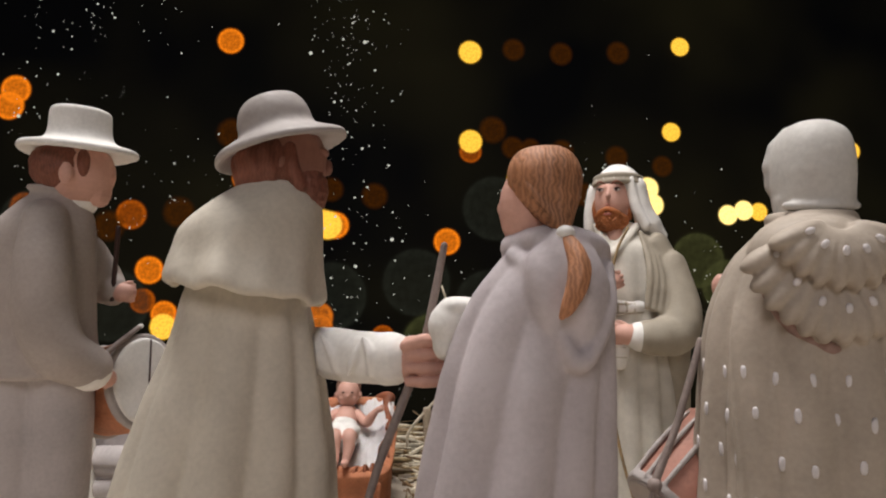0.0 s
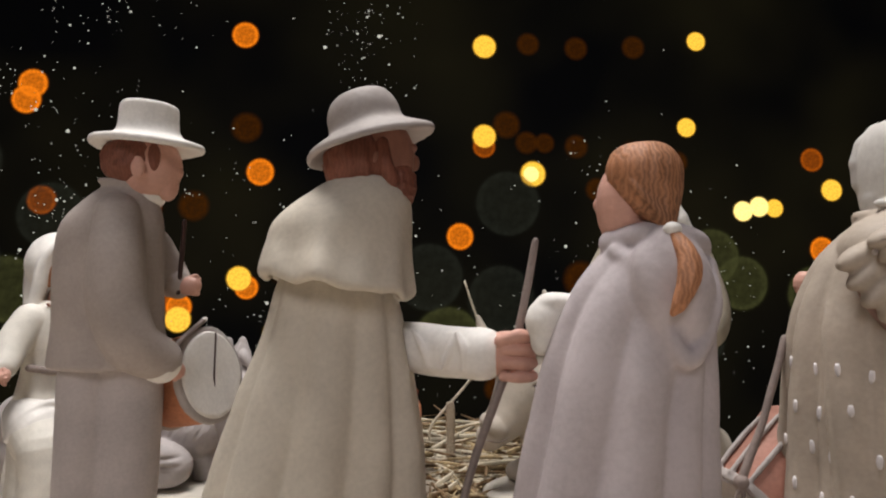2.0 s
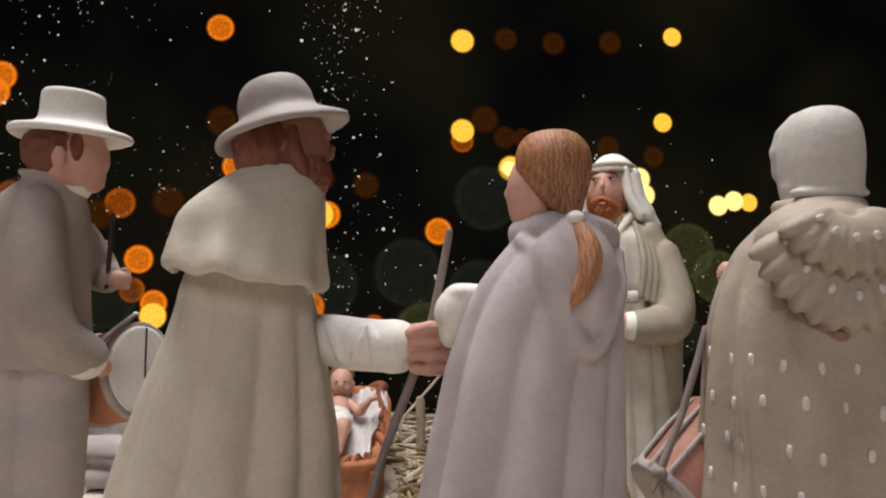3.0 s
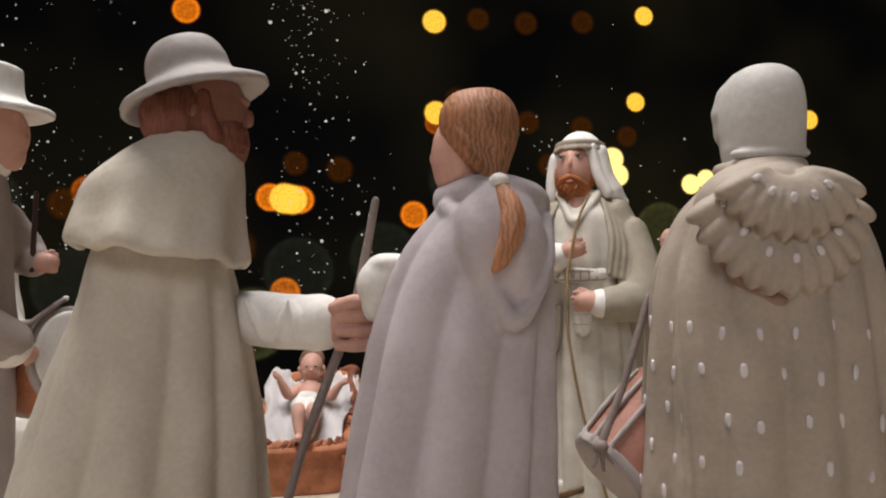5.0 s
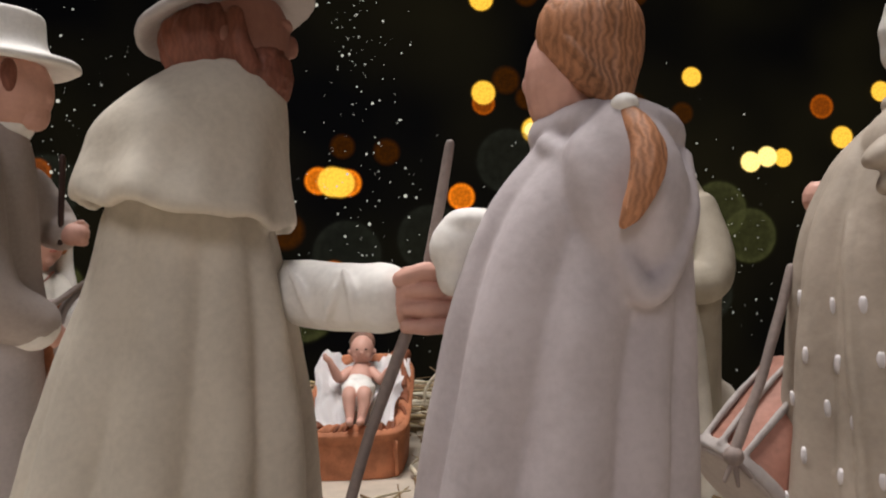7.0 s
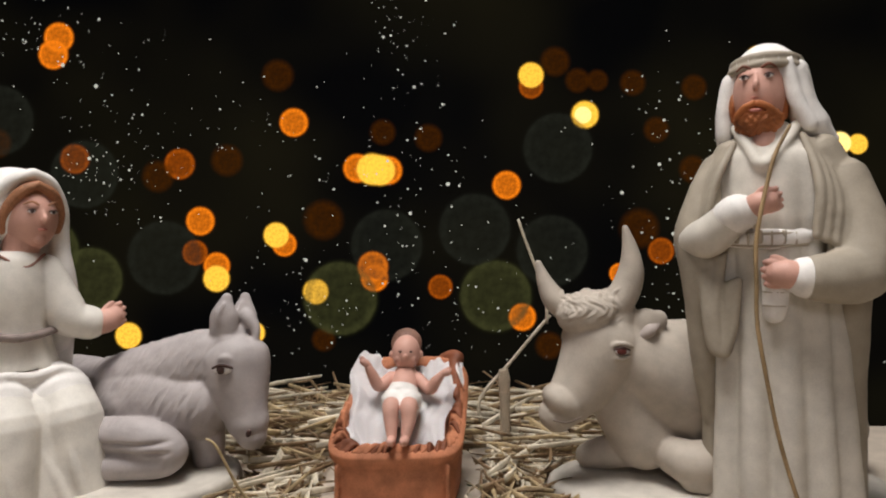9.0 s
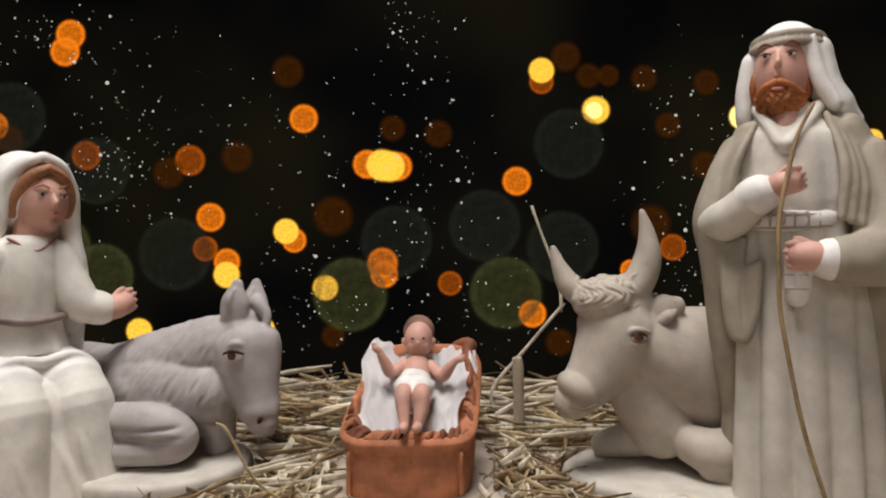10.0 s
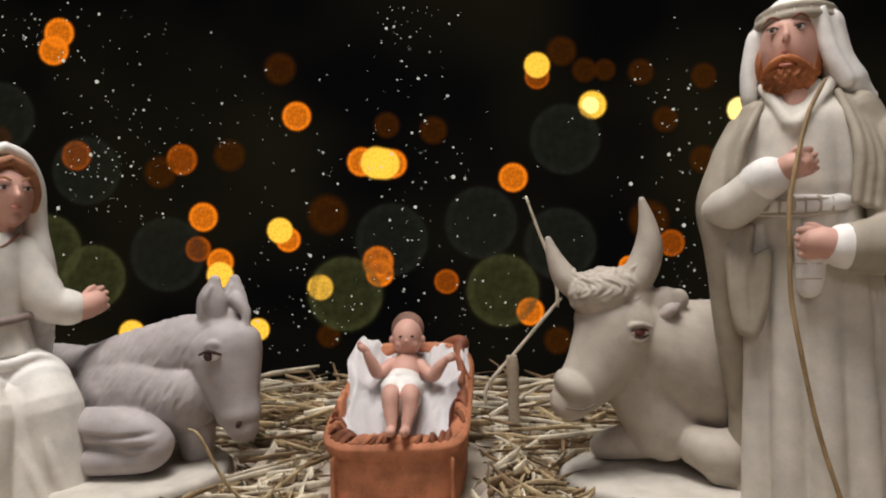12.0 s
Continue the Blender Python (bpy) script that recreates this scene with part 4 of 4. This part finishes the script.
def lying_ox():
    g = Figure()
    slab(g, (196, -10), 312, 170, 40, IVORY)
    g.tube([(10, 10, 280, 72), (70, 24, 240, 96), (160, 50, 205, 122), (270, 80, 190, 122), (360, 104, 150, 108), (440, 124, 118, 92), (500, 136, 96, 66)], BEIGE, n=44)
    g.tube([(-4, -2, 330, 58), (-12, -6, 300, 74), (-24, -14, 262, 72), (-58, -26, 214, 54), (-88, -36, 182, 42), (-104, -40, 166, 34)], BEIGE, n=40, flat=0.86)
    g.tube([(10, 6, 230, 62), (30, 6, 170, 58), (66, 6, 110, 60)], BEIGE, n=32)
    g.ball((-96, -46, 190), (40, 38, 26), BEIGE, (0, 35, 0), n=22)
    g.tube([(-116, -72, 162, 1.2), (-92, -78, 160, 1.6), (-70, -76, 168, 1.2)], GROOVE, n=6)
    for u in (-120, -88):
        g.ball((u, -74 if u > -100 else -62, 192), (6, 4, 4), GROOVE, n=10)
    # curly poll, horns, ear, eyes
    g.ball((-44, -20, 346), (58, 50, 42), BEIGE, (0, -12, 0), n=60, dent=lambda d: 1 + 0.06 * noise.noise(Vector((d.x * 9, d.y * 4, d.z * 4))))
    g.tube([(-72, -4, 346, 24), (-100, 2, 366, 23), (-118, 6, 398, 15), (-131, 8, 436, 6)], BEIGE, n=20)
    g.tube([(-2, -18, 352, 32), (22, -20, 382, 28), (34, -22, 420, 24), (32, -24, 460, 15), (22, -26, 500, 6)], BEIGE, n=22)
    g.tube([(34, -22, 300, 22), (62, -24, 322, 32), (84, -20, 330, 20)], BEIGE, n=20, flat=0.6)
    g.tube([(42, -40, 300, 6), (62, -46, 316, 12), (78, -40, 324, 5)], TAUPE, n=12)
    eye(g, (2, -76, 284), 13, EYERED)
    g.tube([(-16, -70, 291, 4), (2, -79, 298, 5), (22, -73, 292, 4)], BEIGE, n=10)
    g.tube([(-14, -70, 276, 3), (2, -78, 271, 4), (20, -72, 276, 3)], BEIGE, n=10)
    # folded legs
    g.tube([(104, -50, 92, 34), (134, -72, 86, 40), (190, -72, 90, 40), (250, -60, 90, 36)], BEIGE, n=28)
    g.tube([(124, -80, 62, 22), (170, -86, 58, 24), (240, -80, 58, 24)], BEIGE, n=24)
    g.tube([(-30, 40, 64, 24), (0, 30, 74, 30), (40, 20, 84, 34)], BEIGE, n=24)

    def curls(q):
        # forelock modelled in short wavy tufts
        k = min(1.0, max(0.0, (q.z - 325) / 20)) * min(1.0, max(0.0, (14 - q.x) / 12)) * min(1.0, max(0.0, (q.x + 98) / 10)) * min(1.0, max(0.0, (396 - q.z) / 10))
        return k * (5.0 * noise.noise(Vector((q.x * 0.14 + 2 * math.sin(q.z * 0.12), q.z * 0.045, q.y * 0.1))) - 1.0)

    return g.finish("ox_figurine", PLACES["ox"], 2.21e-4 * STAGE, "beige painted clay horned ox lying on a white oval base", "figurine", FRONT, rough=1.5, seed=8, fuse=2.6, carve=curls)


bearded_man()
seated_woman()
lying_donkey()
lying_ox()


def manger():
    k = 2.068e-4 * STAGE
    base = new("manger")
    base.matrix_world = pose(*PLACES["manger"])
    tagged(base, "terracotta manger with carved rim and white cloth, tilted towards the viewer", "manger")

    def put(name, g, label=""):
        ob = g.finish(name, (0, 0, 0), k, label, "", rough=1.6, seed=11, fuse=0.0 if name == "cloth" else 2.6)
        for key in ("category", "group", "kind"):
            if key in ob:
                del ob[key]
        ob.parent = base
        return ob

    # trough: rings of a rounded rectangle, outside up, over the rim and down inside; the rim rises to the head end
    def ring(h_front, h_back, inset, grow):
        out, n = [], 72
        for i in range(n):
            a = 2 * math.pi * i / n
            c, s = math.cos(a), math.sin(a)
            p = 5.0
            r = (abs(c) ** p + abs(s) ** p) ** (-1 / p)
            x, y = r * c, r * s
            t = (y + 1) / 2
            half = (126 + grow) - t * 18 - inset
            out.append(Vector((2 + t * 42 + x * half, 112 + y * (112 + grow * 0.6 - inset), h_front + (h_back - h_front) * t ** 1.15)))
        return out

    g = Figure()
    rings = [ring(0, 0, 0, -8), ring(40, 60, 0, -4), ring(84, 190, 0, 0), ring(90, 214, 0, 7), ring(104, 246, 0, 10), ring(114, 256, 4, 6), ring(112, 254, 14, 4), ring(100, 240, 20, 2), ring(70, 190, 24, 0)]
    g.skin_rings(rings, TERRACOTTA)
    for u in (-100, 110):
        g.tube([(u, 5, 12, 5), (u, 4, 84, 5)], TERRACOTTA, n=10)
    put("trough", g)
    g = Figure()
    rr = random.Random(3)
    for i in range(72):
        a = 2 * math.pi * i / 72
        p = ring(116, 258, 7, 6)[i]
        q = ring(112, 252, 26, 6)[int((i + rr.uniform(1.5, 5)) % 72)]
        if p.y > (150 if p.x > 0 else 105):
            continue
        g.tube([(p.x, p.y, p.z - 4, 5), ((p.x + q.x) / 2, (p.y + q.y) / 2, p.z + rr.uniform(4, 11), rr.uniform(4, 7)), (q.x, q.y, q.z - 6, 4)], DARKTERRA if rr.random() < 0.45 else TERRACOTTA, n=8, steps=3)
    g.tube([(128, 120, 190, 8), (128, 160, 212, 10), (126, 206, 238, 15), (134, 216, 252, 15), (122, 222, 258, 12), (102, 226, 252, 10)], DARKTERRA, n=14)
    put("carved_rim", g, "dark brown carved straw rim")
    # cloth: a sheet that sags across the trough and laps over its sides
    g = Figure()
    bm, s = g.bm, g.slot(CLOTH)
    nu, nv = 64, 52
    grid = []
    for j in range(nv + 1):
        t = j / nv
        row = []
        for i in range(nu + 1):
            x = i / nu * 2 - 1
            half = 86 + (42 if x < 0 else 24) * min(1, max(0, t - 0.15) * 2.2) ** 0.8 + 5 * math.sin(11 * t + x)
            sag = 34 * (1 - abs(x) ** 2.2)
            z = 116 + 142 * t ** 1.12 + 16 * min(1, t * 2.5) - sag + 7 * math.sin(8 * x + 5 * t) * math.sin(6 * t + 3 * x) + 12 * abs(noise.noise(Vector((x * 4 + t * 2, t * 3 - x, 2)))) + 5 * noise.noise(Vector((x * 9, t * 7, 4)))
            if abs(x) > 0.86:
                z -= (abs(x) - 0.86) * 210 * min(1, t * 2)
            if j == 0:
                z -= 4
            row.append(bm.verts.new((5 + t * 36 + x * half * (1 + 0.05 * math.sin(9 * t + x)), 16 + t * 196 - (6 * math.cos(5 * x) if j < 3 else 0), z)))
        grid.append(row)
    for j in range(nv):
        for i in range(nu):
            f = bm.faces.new((grid[j][i], grid[j][i + 1], grid[j + 1][i + 1], grid[j + 1][i]))
            f.smooth, f.material_index = True, s
    ex = bmesh.ops.solidify(bm, geom=bm.faces[:], thickness=5)
    for f in bm.faces:
        f.smooth = True
    put("cloth", g, "white folded cloth")
    return base


def infant():
    g = Figure()
    # lies on the slope, feet low and near, head high and far
    g.tube([(22, 152, 226, 25), (20, 120, 206, 28), (18, 96, 190, 28)], SKIN, n=26)
    g.tube([(18, 110, 194, 34), (18, 84, 182, 38), (18, 66, 178, 35)], WHITE, n=28)
    g.tube([(-18, 92, 194, 7), (0, 76, 214, 7), (20, 78, 216, 7), (52, 94, 196, 7)], WHITE, n=10)
    for s, u in ((-1, 0), (1, 34)):
        g.tube([(u + 2, 84, 186, 22), (u + 1, 60, 196, 21)], WHITE, n=20)
        g.tube([(u + 2, 72, 186, 19), (u, 38, 190, 17), (u + 1, 24, 168, 14), (u - 4 * s, 10, 142, 9.5)], SKIN, n=20)
        g.tube([(u - 4 * s, 8, 138, 8), (u - 5 * s - 2, -6, 136, 9), (u - 6 * s - 3, -14, 138, 6)], SKIN, n=14)
    g.tube([(-6, 142, 226, 12), (-30, 122, 212, 13), (-42, 110, 234, 11), (-50, 104, 252, 8)], SKIN, n=16)
    g.hand((-56, 102, 262), 14, (-0.7, -0.2, 0.5), SKIN, 0.1)
    g.tube([(48, 142, 224, 12), (72, 120, 206, 13), (86, 108, 224, 11), (96, 104, 236, 8)], SKIN, n=16)
    g.hand((104, 102, 242), 14, (0.9, -0.2, 0.3), SKIN, 0.1)
    g.tube([(22, 156, 234, 16), (23, 162, 250, 17)], SKIN)
    g.ball((23, 162, 274), (30, 33, 37), SKIN, (-16, 0, 0), n=56)
    g.ball((23, 181, 289), (33, 25, 34), HAIRBROWN, (-16, 0, 0), n=26)
    for s in (-1, 1):
        g.ball((23 + s * 11, 132, 280), (4, 2.2, 2.4), DARK, n=10)
        g.ball((23 + s * 31, 160, 270), (5, 7, 9), SKIN, n=10)
        g.ball((23 + s * 13, 140, 264), (10, 9, 10), SKIN, n=12)
    g.ball((23, 129, 271), (4.5, 5, 5), SKIN, n=10)
    g.ball((23, 134, 259), (6, 3, 2.2), LIP, n=10)
    return g.finish("infant_figurine", PLACES["manger"], 2.068e-4 * STAGE, "painted clay infant lying on white cloth in the manger", "figurine", FRONT, rough=0.6, seed=12, fuse=2.0)


manger()
infant()

# ---- straw ----
rs = random.Random(8)


def blade(g, p, d, length, width, mat, bend=0.0):
    """One flattened, slightly bent straw."""
    d = Vector(d).normalized()
    p = Vector(p)
    side = d.cross(Vector((0, 0, 1))).normalized() * bend * length
    q = p + d * length
    m = (p + q) / 2 + side + Vector((0, 0, abs(bend) * length * 0.3))
    g.tube([(*p, width * 0.8), (*m, width), (*q, width * 0.55)], mat, n=6, steps=2, flat=0.2, cap=False)


def on_base(x, y):
    """Whether a spot lies on the base of the donkey or of the ox."""
    return any(((x - PLACES[k][0] / STAGE - u) / a) ** 2 + ((y - PLACES[k][1] / STAGE - v) / b) ** 2 < 1 for k, u, v, a, b in (("donkey", -0.0106, -0.007, 0.035, 0.033), ("ox", 0.0433, -0.0022, 0.069, 0.038)))


g = Figure()
for i in range(2900):
    x = rs.uniform(-0.125, 0.105)
    y = rs.uniform(0.205, 0.352)
    top = 0.004 + 0.019 * min(1, max(0, (y - 0.235) / 0.08))
    z = top * rs.random() ** 0.7 + 0.0008
    a = rs.uniform(0, math.pi) if rs.random() < 0.75 else rs.gauss(0.1, 0.5)
    wide = rs.random() < 0.42
    far = rs.uniform(0.015, 0.05)
    if any(-0.048 < x + math.cos(a) * far * q < 0.012 and y + math.sin(a) * 0.6 * far * q < 0.303 for q in (0, 0.25, 0.5, 0.75, 1)):
        continue
    if any(on_base(x + math.cos(a) * far * q, y + math.sin(a) * 0.6 * far * q) for q in (0, 0.33, 0.66, 1)):
        continue
    blade(g, (x, y, z), (math.cos(a), math.sin(a) * 0.6, rs.gauss(0.0, 0.09)), far, rs.uniform(0.0009, 0.0020) if wide else rs.uniform(0.0003, 0.0010),
          rs.choice((PALESTRAW, PALESTRAW, STRAW, OLDSTRAW)) if wide else rs.choice((STRAW, STRAW, OLDSTRAW, OLDSTRAW, OLDSTRAW, PALESTRAW)), rs.gauss(0, 0.09))
for i in range(420):
    x, y = rs.uniform(-0.20, 0.20), rs.uniform(0.07, 0.205)
    a = rs.uniform(0, math.pi)
    blade(g, (x, y, rs.uniform(0.0008, 0.004)), (math.cos(a), math.sin(a), rs.gauss(0, 0.03)), rs.uniform(0.012, 0.04), rs.uniform(0.0004, 0.0016), rs.choice((STRAW, OLDSTRAW, PALESTRAW)), rs.gauss(0, 0.06))
for i in range(520):
    x = rs.uniform(-0.085, -0.050) if i % 2 else rs.uniform(0.013, 0.045)
    y, a = rs.uniform(0.19, 0.28), rs.gauss(1.3, 0.9)
    if not on_base(x, y) and not -0.05 < x + 0.02 * math.cos(a) < 0.013:
        blade(g, (x, y, rs.uniform(0.001, 0.007)), (math.cos(a), math.sin(a), rs.gauss(0.0, 0.08)), rs.uniform(0.01, 0.022), rs.uniform(0.0004, 0.0013), rs.choice((STRAW, OLDSTRAW, OLDSTRAW, PALESTRAW)), rs.gauss(0, 0.08))
for i in range(60):
    x, y = rs.uniform(-0.10, 0.075), rs.uniform(0.30, 0.34)
    blade(g, (x, y, 0.016), (rs.gauss(0, 0.8), rs.gauss(0, 0.3), abs(rs.gauss(0.4, 0.3))), rs.uniform(0.006, 0.016), rs.uniform(0.0002, 0.0005), STRAW, rs.gauss(0, 0.1))
g.finish("straw_bed", stage(0, 0), STAGE, "loose bed of dry golden straw on the table", "straw", kind="stuff")


def stalk(name, pts, mat, label, flat=0.5):
    g = Figure()
    g.tube(pts, mat, n=9, steps=5, flat=flat, cap=False)
    return g.finish(name, stage(0, 0), STAGE, label, "straw stalk", "single straw stalks")


stalk("straw_stalk", [(0.0166, 0.310, 0.018, 0.0008), (0.0166, 0.310, 0.0295, 0.0009), (0.032, 0.310, 0.048, 0.0008), (0.047, 0.310, 0.0658, 0.0008), (0.0505, 0.310, 0.0695, 0.0006)],
      PALESTRAW, "pale straw stalk leaning up from the bed")
stalk("straw_stalk", [(0.0485, 0.3085, 0.0655, 0.0007), (0.0482, 0.3085, 0.075, 0.0008), (0.0465, 0.3085, 0.084, 0.0008), (0.0400, 0.3085, 0.1004, 0.0007), (0.0345, 0.3085, 0.116, 0.0006)],
      PALESTRAW, "thin pale straw stalk resting on a leaning one")
stalk("straw_stub", [(0.027, 0.292, 0.003, 0.0022), (0.0268, 0.292, 0.018, 0.0025), (0.0266, 0.292, 0.030, 0.0024), (0.0262, 0.292, 0.042, 0.0027), (0.0259, 0.292, 0.047, 0.0021)], STUBSTRAW, "thick pale straw stub standing upright")
stalk("twig", [(-0.060, 0.232, 0.004, 0.0004), (-0.072, 0.226, 0.016, 0.0005), (-0.080, 0.222, 0.034, 0.0005), (-0.084, 0.222, 0.037, 0.0003)], STRAW, "thin dry twig leaning by the donkey", 1.0)
stalk("twig", [(0.045, 0.205, 0.002, 0.0006), (0.058, 0.200, 0.010, 0.0006), (0.068, 0.198, 0.014, 0.0005), (0.080, 0.196, 0.020, 0.0003)], STRAW, "thin dry twig lying by the ox base", 1.0)
